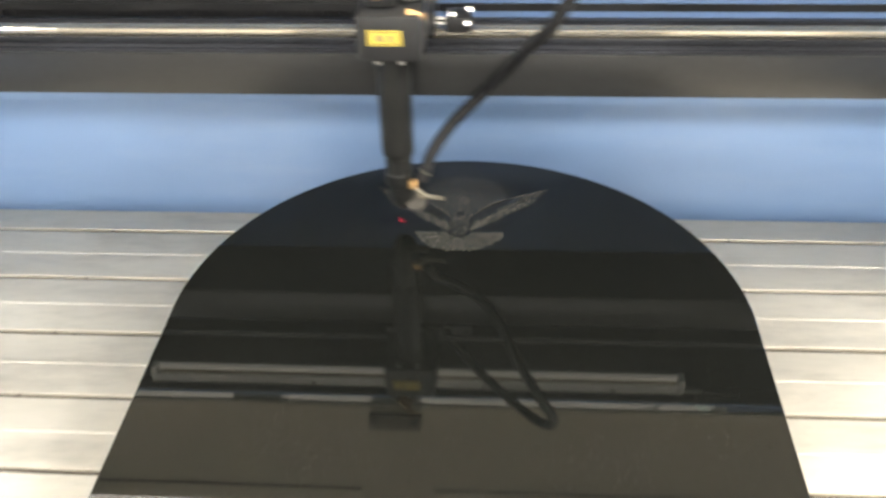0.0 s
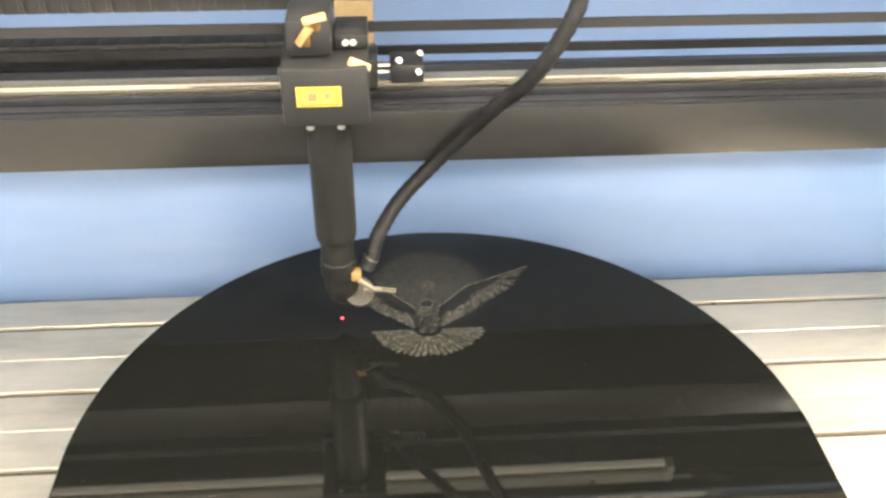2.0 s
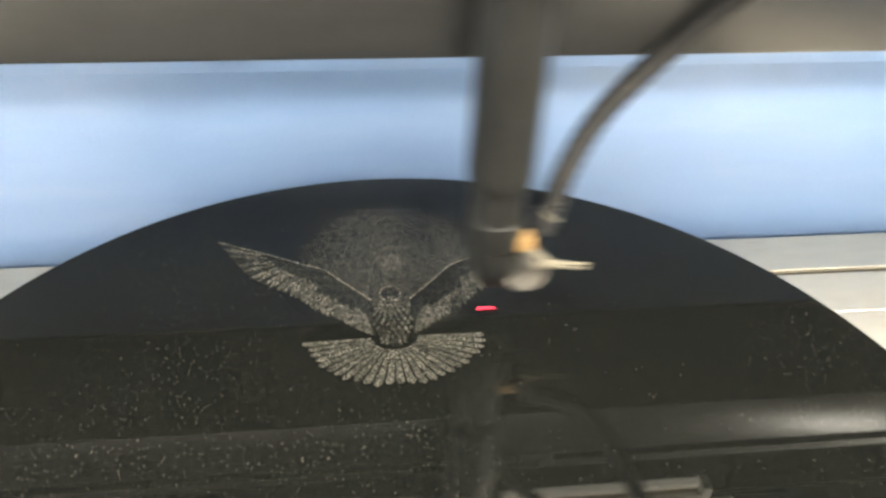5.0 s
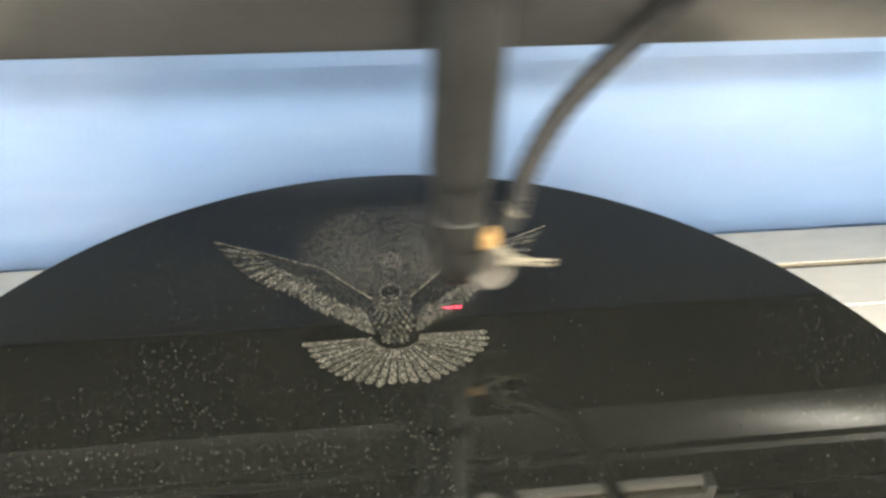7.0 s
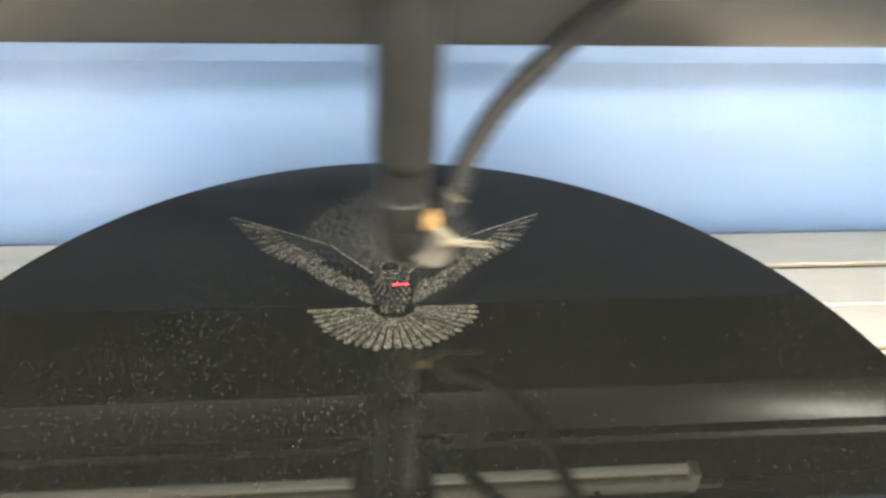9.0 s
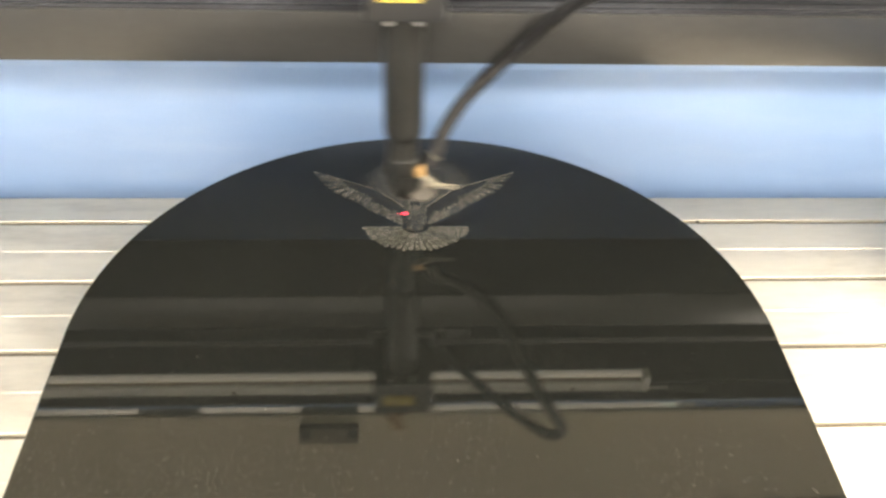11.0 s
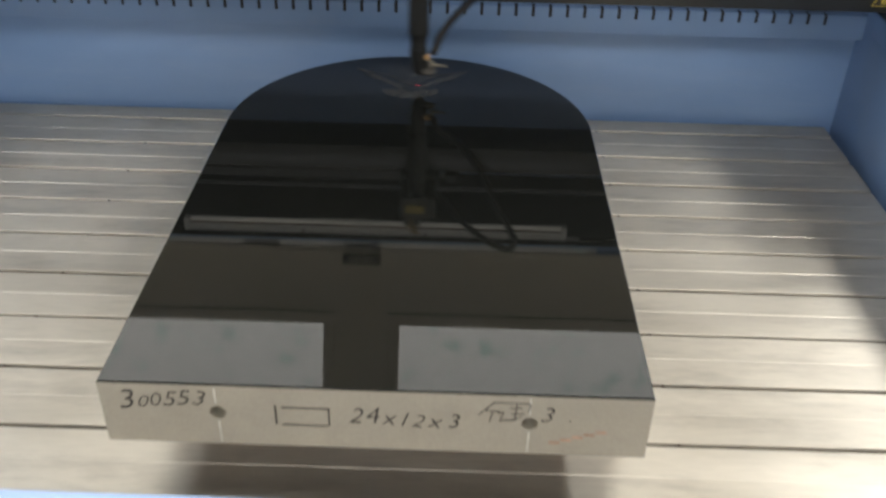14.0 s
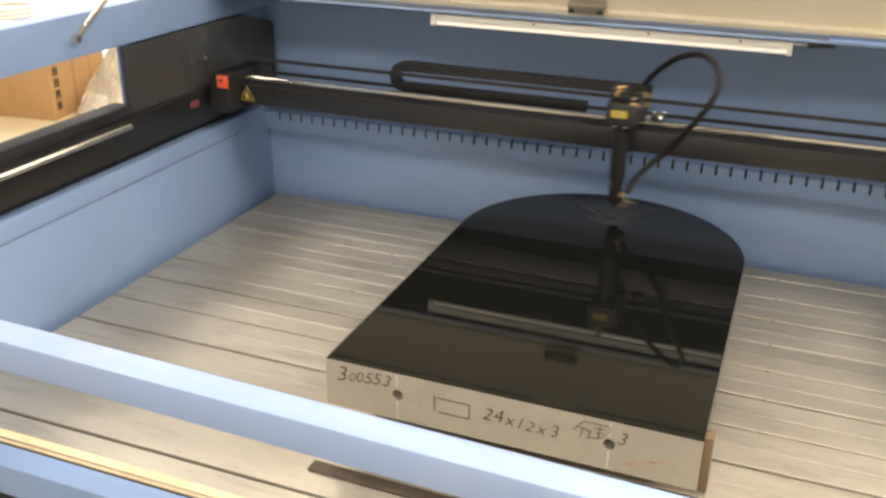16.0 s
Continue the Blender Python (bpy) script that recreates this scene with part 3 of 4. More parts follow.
def lid_panel():
    bm = B()
    xs = [-0.96, WIN[0][0], WIN[0][1], WIN[1][0], WIN[1][1], 0.82]
    zs = [-0.008, V0, V1, VT]
    for i in range(5):
        for j in range(3):
            if j == 1 and i in (1, 3):
                continue
            box(bm, xs[i], xs[i + 1], 0, 0.0025, zs[j], zs[j + 1])
    bmesh.ops.remove_doubles(bm, verts=bm.verts, dist=0.0001)
    part("lid_panel", bm, BEIGE, lid)
    part("lid_hem", box(B(), -0.9595, 0.8195, -0.0125, -0.0004, -0.0105, 0.0012, 0.001), BEIGE, lid, "folded hem along the lid's foot")
    for x0, x1 in WIN:
        f = B()
        t, d = 0.022, -0.004
        box(f, x0 - t, x1 + t, d, -0.0003, V0 - t, V0 - 0.001, 0.001)
        box(f, x0 - t, x1 + t, d, -0.0003, V1 + 0.001, V1 + t, 0.001)
        box(f, x0 - t, x0 - 0.001, d, -0.0003, V0, V1, 0.001)
        box(f, x1 + 0.001, x1 + t, d, -0.0003, V0, V1, 0.001)
        part("window_frame", f, BEIGE, lid)
        p = part("window_pane", box(B(), x0 - 0.004, x1 + 0.004, 0.003, 0.006, V0 - 0.004, V1 + 0.004), PANE, lid, "clear acrylic pane with teal smears")
        p.visible_shadow = False
    rim = B()
    box(rim, -0.975, -0.9605, -0.06, 0.0025, 0.0, VT, 0.002)
    part("lid_side", rim, BLUE, lid)
    rim = B()
    box(rim, 0.8205, 0.835, -0.06, 0.0025, 0.0, VT, 0.002)
    part("lid_side", rim, BLUE, lid)
    part("lid_front", box(B(), -0.9755, 0.8355, -0.06, 0.0025, VT + 0.0005, VT + 0.012, 0.002), BLUE, lid)
    part("fold_line", box(B(), -0.0805, -0.0785, -0.0022, -0.0003, 0.0, V1, 0), BEIGE, lid)
    lat = B()
    box(lat, -0.132, -0.062, -0.024, -0.0005, 0.002, 0.022, 0.002)
    part("latch", lat, LATCH, lid, "beige latch bracket darkened for shade, its hollows laid on as dark patches")
    # dark patches laid on for the shade in the latch's hollows
    for x0, x1 in ((-0.130, -0.119), (-0.075, -0.064)):
        part("latch_hollow_shade", box(B(), x0, x1, -0.0246, -0.0241, 0.005, 0.014), GAPSHADE, lid)
    # dark strips that draw the shade line below each window frame
    for x0, x1 in WIN:
        part("frame_shade_line", box(B(), x0 - 0.022, x1 + 0.022, -0.0012, -0.0003, V0 - 0.0240, V0 - 0.0223), GAPSHADE, lid)


lid_panel()
for x in (-0.949, 0.809):
    st = mpart("gas_strut", rod(B(), (x, 0.348, 0.503), (x, 0.540, 0.624), 0.005, seg=12), CHROME, "bright steel gas strut that holds the lid")
    mpart("strut_body", rod(B(), (x, 0.530, 0.618), (x, 0.700, 0.725), 0.009, seg=16), BLACK, parent=st)
    mpart("ball_end", rod(B(), (x - 0.006, 0.346, 0.502), (x + 0.008, 0.346, 0.502), 0.008, seg=14), CHROME, parent=st)

# ---- light bar under the top cover ----
lamp = mpart("light_bar", box(B(), -0.423, 0.282, 0.8085, 0.8135, 0.5030, 0.5185, 0.0015), WHITE, "long white lamp housing with a glowing tube")
mpart("lamp_tube", rod(B(), (-0.419, 0.8195, 0.4985), (0.276, 0.8195, 0.4985), 0.0046, seg=16), TUBE, parent=lamp)
mpart("tube_groove", box(B(), -0.419, 0.276, 0.8137, 0.8225, 0.5045, 0.5180), TAN, parent=lamp)
for x in (-0.430, 0.2765):
    mpart("end_cap", box(B(), x, x + 0.009, 0.8075, 0.8240, 0.4925, 0.5190, 0.002), WHITE, parent=lamp)
for x in (-0.21, 0.02, 0.19):
    mpart("clip", box(B(), x, x + 0.005, 0.8065, 0.8083, 0.511, 0.5145), DARKSTEEL, parent=lamp)
mpart("lamp_wire", swept(B(), smooth_path([(0.286, 0.812, 0.5155), (0.300, 0.812, 0.5155), (0.310, 0.812, 0.5155)], 5), 0.0022, 8), WHITE, parent=lamp)
mpart("wire_sleeve", swept(B(), smooth_path([(0.310, 0.812, 0.5152), (0.330, 0.812, 0.5160), (0.358, 0.812, 0.5170)], 5), 0.0050, 8), BLACK, parent=lamp)

# ---- the gantry ----
gantry = thing("gantry", "black anodised gantry beam with a bright steel guide rail", "machine part", (0, 0.74, 0.2956))


def gpart(name, bm, material, label="", parent=None):
    ob = new(name, mesh_of(bm, name, material))
    ob.parent = parent or gantry
    if parent is None:
        ob.location = (0, -0.74, -0.2956)
    return tagged(ob, label=label)


BX0, BX1 = -0.885, 0.745
beam = gpart("beam", box(B(), BX0, BX1, 0.7406, 0.828, 0.2956, 0.3395, 0.0015), BLACKAN)
gpart("beam_top", box(B(), BX0 + 0.001, BX1 - 0.001, 0.7422, 0.7635, 0.3397, 0.3402), MATTE)
gpart("beam_step", box(B(), BX0 + 0.002, BX1 - 0.002, 0.748, 0.752, 0.3404, 0.3422), MATTE)
bm = B()
prof = [(0.7640, 0.3397), (0.7780, 0.3397), (0.7780, 0.3436), (0.7745, 0.3446), (0.7745, 0.3470), (0.7780, 0.3480), (0.7780, 0.3525), (0.7770, 0.3535),
        (0.7650, 0.3535), (0.7640, 0.3525), (0.7640, 0.3480), (0.7685, 0.3470), (0.7685, 0.3446), (0.7640, 0.3436)]
ends = [[bm.verts.new((x, y, z)) for y, z in prof] for x in (BX0 + 0.01, BX1 - 0.01)]
for i in range(len(prof)):
    bm.faces.new((ends[0][i - 1], ends[0][i], ends[1][i], ends[1][i - 1]))
bm.faces.new(ends[0]), bm.faces.new(ends[1][::-1])
gpart("rail_bed", box(B(), BX0 + 0.01, BX1 - 0.01, 0.7600, 0.7637, 0.3404, 0.3462, 0.0006), MATTE)
rail = gpart("guide_rail", bm, CHROME, "bright steel guide rail")
gpart("belt_cover", box(B(), BX0 + 0.01, BX1 - 0.01, 0.7845, 0.815, 0.3398, 0.3420, 0.0008), MATTE)
for i in range(26):
    x = BX0 + 0.03 + i * 0.0625
    bm = B()
    rod(bm, (x, 0.7885, 0.3421), (x, 0.7885, 0.3446), 0.0023, seg=10)
    gpart("bolt", bm, STEEL)
for y, z in ((0.8188, 0.3535), (0.773, 0.3925)):
    gpart("drive_belt", box(B(), -0.868, 0.728, y - 0.0010, y + 0.0010, z - 0.0038, z + 0.0038), BLACK, "thin black drive belt")


for x in (-0.845, 0.715):
    pts = [(0, 1), (math.sin(2.0944), math.cos(2.0944)), (math.sin(4.18879), math.cos(4.18879))]
    z0 = 0.316

    def tri_prism(rad, y1, y0):
        b2 = B()
        a = [b2.verts.new((x + rad * u, y0, z0 + rad * v)) for u, v in pts]
        c = [b2.verts.new((x + rad * u, y1, z0 + rad * v)) for u, v in pts]
        b2.faces.new(a), b2.faces.new(c[::-1])
        for i in range(3):
            b2.faces.new((a[i], a[i - 1], c[i - 1], c[i]))
        return b2
    sign = gpart("warning_label", tri_prism(0.0205, 0.7404, 0.7400), YELLOW, "yellow and black triangular warning label")
    gpart("label_field", tri_prism(0.0183, 0.7399, 0.7397), INK, parent=sign)
    b2 = B()
    for u0, u1, v0, v1 in ((-0.0014, 0.0014, 0.0020, 0.0075), (-0.0042, -0.0012, -0.0066, 0.0010), (0.0012, 0.0042, -0.0066, 0.0002), (-0.0012, 0.0004, -0.0020, 0.0030)):
        box(b2, x + u0, x + u1, 0.7391, 0.73965, z0 + v0, z0 + v1)
    gpart("label_mark", b2, YELLOW, parent=sign)

for s, x in ((-1, BX0), (1, BX1)):
    xa, xb = min(x - s * 0.022, x + s * 0.03), max(x - s * 0.022, x + s * 0.03)
    gpart("end_plate", box(B(), xa, xb, 0.70, 0.86, 0.285, 0.366, 0.003), BLACK, "black end carriage of the beam")
bm = B()
box(bm, -0.8945, -0.8660, 0.6985, 0.6998, 0.338, 0.3660, 0.0004)
red = gpart("red_label", bm, RED, "small red warning label")
gpart("label_mark", box(B(), -0.8885, -0.8790, 0.6980, 0.69845, 0.352, 0.3575), INK, parent=red)
gpart("red_tag", box(B(), -0.9359, -0.9335, 0.652, 0.682, 0.2970, 0.3110, 0.001), KNOB)
# studs added to give the two small glints on the black plate
gpart("plate_glint_stud", rod(B(), (-0.9500, 0.736, 0.3915), (-0.9440, 0.734, 0.3925), 0.0052, seg=12), POLISHED)
gpart("plate_glint_stud", rod(B(), (-0.9500, 0.692, 0.3925), (-0.9455, 0.690, 0.3930), 0.0036, seg=12), DARKSTEEL)

# ---- the headstone ----
SW, SS, SH, ST, ZT = 0.2635, 0.5733, 0.2531, 0.0764, 0.169
stone = thing("headstone", "black polished granite headstone slab with arched top, lying flat", "headstone", (0, 0, ZT - ST))
stone.rotation_euler.z = -0.0037


def spart(name, bm, material, label="", parent=None):
    ob = new(name, mesh_of(bm, name, material, soft=False))
    ob.parent = parent or stone
    if parent is None:
        ob.location = (0, 0, -(ZT - ST))
    return tagged(ob, label=label)


def slab():
    R = (SW * SW + SH * SH) / (2 * SH)
    cy = SS + SH - R
    a0 = math.asin((SS - cy) / R)
    ring = [(SW, 0.0)] + [(R * math.cos(a), cy + R * math.sin(a)) for a in [a0 + (math.pi - 2 * a0) * i / 90 for i in range(91)]] + [(-SW, 0.0)]

    ring = [(x * (1 + 0.0055 * min(1, y / SS)) if x > 0 else x, y) for x, y in ring]

    def inset(d):
        out = []
        n = len(ring)
        for i, (x, y) in enumerate(ring):
            if i == 0:
                out.append((x - d, y + d))
            elif i == n - 1:
                out.append((x + d, y + d))
            else:
                k = 1 - d / R if i not in (1, n - 2) else 1 - d / R
                out.append((x * k, cy + (y - cy) * k))
        return out
    e = 0.0012
    bm = B()
    top = [bm.verts.new((x, y, ZT)) for x, y in inset(e)]
    arr = [bm.verts.new((x, y, ZT - e)) for x, y in ring]
    low = [bm.verts.new((x, y, ZT - ST)) for x, y in ring]
    bm.faces.new(top)
    n = len(ring)
    for i in range(n - 1):
        bm.faces.new((top[i], top[i + 1], arr[i + 1], arr[i]))
        bm.faces.new((arr[i], arr[i + 1], low[i + 1], low[i]))
    bm.faces.new((top[-1], top[0], arr[0], arr[-1]))
    bm.faces.new(low[::-1])
    s = spart("slab", bm, GRANITE)
    # sawn front end with two dowel holes
    bm = B()
    outer = [bm.verts.new(c) for c in ((-SW, 0, ZT - e), (SW, 0, ZT - e), (SW, 0, ZT - ST), (-SW, 0, ZT - ST))]
    edges = [bm.edges.new((outer[i], outer[(i + 1) % 4])) for i in range(4)]
    for hx, hz in HOLES:
        c = [bm.verts.new((hx + 0.0082 * math.cos(6.283185 * i / 24), 0, ZT + hz + 0.0082 * math.sin(6.283185 * i / 24))) for i in range(24)]
        es = [bm.edges.new((c[i], c[(i + 1) % 24])) for i in range(24)]
        edges += es
        deep = [bm.verts.new((v.co.x, 0.05, v.co.z)) for v in c]
        for i in range(24):
            bm.faces.new((c[i - 1], c[i], deep[i], deep[i - 1]))
        bm.faces.new(deep)
    bmesh.ops.triangle_fill(bm, use_beauty=True, use_dissolve=False, edges=edges)
    for v in bm.verts:
        v.co.y -= 0.0006 if v.co.y < 0.01 else 0
    return s, spart("sawn_end", bm, HONED, "grey-brown sawn end face with two drilled holes")


HOLES = [(-0.1519, -0.0356), (0.1476, -0.0368)]
slab_ob, end_face = slab()


def flat(bm, pts, z):
    bm.faces.new([bm.verts.new((x, y, z)) for x, y in pts])


def feather(bm, x, y, ang, length, width, z, tip=0.45, seg=5):
    """A rounded feather from its root, along ang."""
    c, s = math.cos(ang), math.sin(ang)
    out = []
    for k in range(seg + 1):
        u = k / seg
        w = width * (0.55 + 0.45 * math.sin(min(1, u / 0.7) * 1.5708)) * (1 if u < 1 - tip else math.sqrt(max(0, 1 - ((u - 1 + tip) / tip) ** 2)))
        out.append((u * length, w / 2))
    left = [(x + c * u - s * w, y + s * u + c * w) for u, w in out]
    right = [(x + c * u + s * w, y + s * u - c * w) for u, w in out[:-1]]
    if bm is not None:
        return flat(bm, left + right[::-1], z)
    bm = B()
    flat(bm, left + right[::-1], z)
    return bm


def engraving():
    """A dove with spread wings and a fanned tail before a round halo, etched into the polish."""
    cx = -0.0048
    z = ZT + 0.00012
    bm = B()
    flat(bm, [(-0.002 + 0.064 * math.cos(6.283185 * i / 64), 0.747 + 0.060 * math.sin(6.283185 * i / 64)) for i in range(64)], z)
    whole = spart("engraving", bm, HALO, "laser-etched dove with spread wings before a halo")
    rng = random.Random(4)
    lead = smooth_path([(0.010, 0.717, 0), (0.0235, 0.731, 0), (0.034, 0.742, 0), (0.047, 0.7485, 0), (0.065, 0.757, 0), (0.0915, 0.7690, 0)], 12)
    trail = smooth_path([(0.0095, 0.692, 0), (0.0155, 0.695, 0), (0.0255, 0.703, 0), (0.0375, 0.711, 0), (0.0475, 0.721, 0), (0.0605, 0.730, 0), (0.0745, 0.742, 0), (0.0915, 0.7685, 0)], 10)
    pick = lambda path, u: path[min(len(path) - 1, int(u * (len(path) - 1)))]
    for s in (1, -1):
        web = B()
        for k in range(24):                      # the wing's dim ground
            a, b, c, d = pick(lead, k / 24), pick(lead, (k + 1) / 24), pick(trail, (k + 1) / 24), pick(trail, k / 24)
            flat(web, [(cx + s * p.x, p.y) for p in (a, b, c, d)], z + 0.00006)
        spart("wing_ground", web, ETCHED_FAINT, parent=whole)
        n = 27
        for i in range(n):                       # scalloped feathers by the body, long raked ones towards the tip
            u = 0.05 + 0.93 * i / (n - 1)
            e = pick(trail, u)
            rake = 0.10 - 0.34 * max(0.0, u - 0.25)
            b = pick(lead, min(1, max(0, u * 0.90 + rake)))
            root = e.lerp(b, 0.50 + 0.38 * max(0.0, u - 0.45))
            d = e - root
            spart("flight_feather", feather(None, cx + s * root.x, root.y, math.atan2(d.y, s * d.x), d.length * (1.04 + 0.06 * rng.random()),
                                            0.0025 + 0.0012 * math.sin(3.1 * u), z + 0.0001 + 0.00001 * i), ETCHED, parent=whole)
        for i in range(15):                      # shorter covert feathers in front of them, dim under the shoulder
            u = 0.16 + 0.76 * i / 14
            rake = 0.10 - 0.30 * max(0.0, u - 0.25)
            e = pick(trail, u).lerp(pick(lead, min(1, max(0, u * 0.90 + rake))), 0.40)
            b = pick(lead, min(1, max(0, u * 0.92 + rake)))
            root = e.lerp(b, 0.34)
            d = e - root
            spart("covert_feather", feather(None, cx + s * root.x, root.y, math.atan2(d.y, s * d.x), d.length * 1.1, 0.0031, z + 0.0004 + 0.00001 * i), ETCHED_DIM if u > 0.45 else ETCHED_FAINT, parent=whole)
        edge = B()
        for a, b in zip(lead, lead[1:]):         # the bright leading edge
            nrm = Vector((-(b.y - a.y), b.x - a.x, 0)).normalized() * 0.0006
            flat(edge, [(cx + s * (a.x - nrm.x), a.y - nrm.y), (cx + s * (b.x - nrm.x), b.y - nrm.y), (cx + s * (b.x + nrm.x), b.y + nrm.y), (cx + s * (a.x + nrm.x), a.y + nrm.y)], z + 0.0005)
        spart("wing_outline", edge, ETCHED_LINE, parent=whole)
    n = 25
    for i in range(n):                           # wedge-shaped tail feathers with fine dark lines between them
        a0, a1 = radians(179 + 184 * (i + 0.085) / n), radians(179 + 184 * (i + 0.915) / n)
        out = 0.955 + 0.075 * rng.random()
        edge = []
        for k in range(7):
            v = k / 6
            a = a0 + (a1 - a0) * v
            r = out * (1 - 0.06 * (2 * v - 1) ** 2) * (1.06 if (i == 0 and k == 0) or (i == n - 1 and k == 6) else 1)
            edge.append((cx + 0.0445 * r * math.cos(a), 0.689 + 0.0315 * r * math.sin(a)))
        bm = B()
        flat(bm, [(cx + 0.0115 * math.cos(a0), 0.690 + 0.0085 * math.sin(a0))] + edge + [(cx + 0.0115 * math.cos(a1), 0.690 + 0.0085 * math.sin(a1))], z + 0.0001)
        spart("tail_feather", bm, ETCHED, parent=whole)
    body = B()
    pts = []
    for i in range(40):
        a = 6.283185 * i / 40
        pts.append((cx + (0.0098 + 0.0012 * math.sin(a)) * math.cos(a), 0.701 + 0.0185 * math.sin(a)))
    flat(body, pts, z + 0.0004)
    spart("breast", body, ETCHED_FAINT, parent=whole)
    chest = B()
    flat(chest, [(cx + (0.0092 + 0.0008 * math.cos(2 * a)) * math.cos(a), 0.7125 + 0.0062 * math.sin(a)) for a in [6.283185 * i / 30 for i in range(30)]], z + 0.00045)
    spart("chest", chest, ETCHED_DIM, parent=whole)
    head = B()
    rr = [0.0060, 0.0050]
    for i in range(28):
        a, b = 6.283185 * i / 28, 6.283185 * (i + 1) / 28
        flat(head, [(cx + rr[0] * math.cos(a), 0.7215 + rr[0] * math.sin(a)), (cx + rr[0] * math.cos(b), 0.7215 + rr[0] * math.sin(b)),
                    (cx + rr[1] * math.cos(b), 0.7215 + rr[1] * math.sin(b)), (cx + rr[1] * math.cos(a), 0.7215 + rr[1] * math.sin(a))], z + 0.0005)
    face = B()
    flat(face, [(cx + 0.0046 * math.cos(6.283185 * i / 24), 0.7205 + 0.0046 * math.sin(6.283185 * i / 24)) for i in range(24)], z + 0.00047)
    spart("face", face, ETCHED_FAINT, parent=whole)
    flat(head, [(cx - 0.002, 0.7190), (cx + 0.002, 0.7190), (cx, 0.7155)], z + 0.0005)
    spart("dove_head", head, ETCHED_LINE, parent=whole)
    for row in range(9):                         # rows of small breast feathers, closest at the shoulders
        y = 0.714 - 0.0033 * row
        half = 0.0088 * math.sqrt(max(0.05, 1 - ((y - 0.702) / 0.0185) ** 2))
        n = 7 if row < 3 else 6
        for i in range(n):
            u = -1 + 2 * (i + 0.5 * (row % 2)) / (n - 0.5)
            if rng.random() < 0.12 * row / 4:
                continue
            spart("breast_feather", feather(None, cx + half * u, y, radians(270 + 22 * u + rng.uniform(-8, 8)), 0.0030 + 0.0008 * rng.random(), 0.0019, z + 0.00055 + 0.000002 * row, seg=4), ETCHED_DIM, parent=whole)


engraving()


def front_marks():
    """Marker writing on the sawn end."""
    rng = random.Random(2)

    def hand(text, x, z, size, step, drop=0.0):
        for i, ch in enumerate(text):
            if ch == " ":
                continue
            writing("number", ch, size * (0.95 + 0.12 * rng.random()), end_face, pose(x + step * i, -0.0010, ZT + z - drop * i, 90, 0, 0) @ pose(0, 0, 0, 0, 0, rng.uniform(-9, 5)), INK, shear=0.25)
    hand("3", -0.2475, -0.0335, 0.0330, 0.0142)
    hand("00", -0.2300, -0.0295, 0.0235, 0.0125, -0.0006)
    hand("553", -0.2055, -0.0275, 0.0270, 0.0140, -0.0012)
    hand("24", -0.0275, -0.0420, 0.0285, 0.0165, 0.0005)
    hand("x12", 0.0050, -0.0430, 0.0255, 0.0140, 0.0006)
    hand("x3", 0.0490, -0.0450, 0.0260, 0.0190, 0.0)
    hand("3", 0.1560, -0.0330, 0.0270, 0.01)
    bm = B()
    for x0, x1, z0, z1 in ((-0.0967, -0.0951, -0.0475, -0.0235), (-0.0905, -0.0435, -0.0264, -0.0249), (-0.0905, -0.046, -0.0487, -0.0472), (-0.0457, -0.0441, -0.0475, -0.0262)):
        box(bm, x0, x1, -0.0011, -0.0007, ZT + z0, ZT + z1)
    spart("drawn_box", bm, INK, parent=end_face)
    bm = B()
    for x0, z0, x1, z1 in ((0.0989, -0.0262, 0.1128, -0.0100), (0.1128, -0.0100, 0.1475, -0.0106), (0.1055, -0.0208, 0.1190, -0.0215), (0.1120, -0.0212, 0.1092, -0.0345),
                           (0.1170, -0.0245, 0.1225, -0.0222), (0.1225, -0.0222, 0.1190, -0.0338), (0.1190, -0.0338, 0.1262, -0.0320), (0.1280, -0.0170, 0.1400, -0.0165),
                           (0.1345, -0.0125, 0.1330, -0.0330), (0.1295, -0.0240, 0.1418, -0.0236), (0.1262, -0.0330, 0.1400, -0.0280), (0.1475, -0.0106, 0.1458, -0.0215)):
        rod(bm, (x0, -0.0007, ZT + z0), (x1, -0.0007, ZT + z1), 0.00062, seg=6)
    spart("unreadable_writing", bm, INK, parent=end_face)
    for hx, hz in HOLES:
        spart("scuff_mark", box(B(), hx - 0.0008, hx + 0.0012, -0.0010, -0.0007, ZT - 0.074, ZT + hz - 0.0105), CHALK, parent=end_face)
        spart("scuff_mark", box(B(), hx - 0.0015, hx + 0.0002, -0.0010, -0.0007, ZT + hz + 0.0125, ZT - 0.004), CHALK, parent=end_face)
    bm = B()
    for i in range(5):
        box(bm, 0.168 + 0.011 * i, 0.1785 + 0.011 * i, -0.0010, -0.0007, ZT - 0.0615 + 0.0038 * i, ZT - 0.0585 + 0.0038 * i)
    spart("crayon_mark", bm, CRAYON, parent=end_face)
    spart("ink_dot", box(B(), 0.1855, 0.1870, -0.0011, -0.0007, ZT - 0.0320, ZT - 0.0305), INK, parent=end_face)


front_marks()

# what the slab rests on
for y0, x1 in ((0.122, 0.2725), (0.56, 0.24)):
    bm = box(B(), -0.25, x1, y0, y0 + 0.024, 0.0006, ZT - ST - 0.0002, 0.003)
    tagged(solid("support_board", bm, WOOD, "", ""), "raw wooden board on edge under the headstone", "wooden board", "boards under the headstone")
bm = box(B(), -0.275, 0.35, -0.011, 0.011, 0.0005, 0.0055, 0.0008)
ob = solid("flat_bar", bm, DARKSTEEL, "long dark flat steel bar lying on the bed", "metal bar")
ob.matrix_basis = pose(0.0, -0.040, 0.0, 0, 0, -1.0)

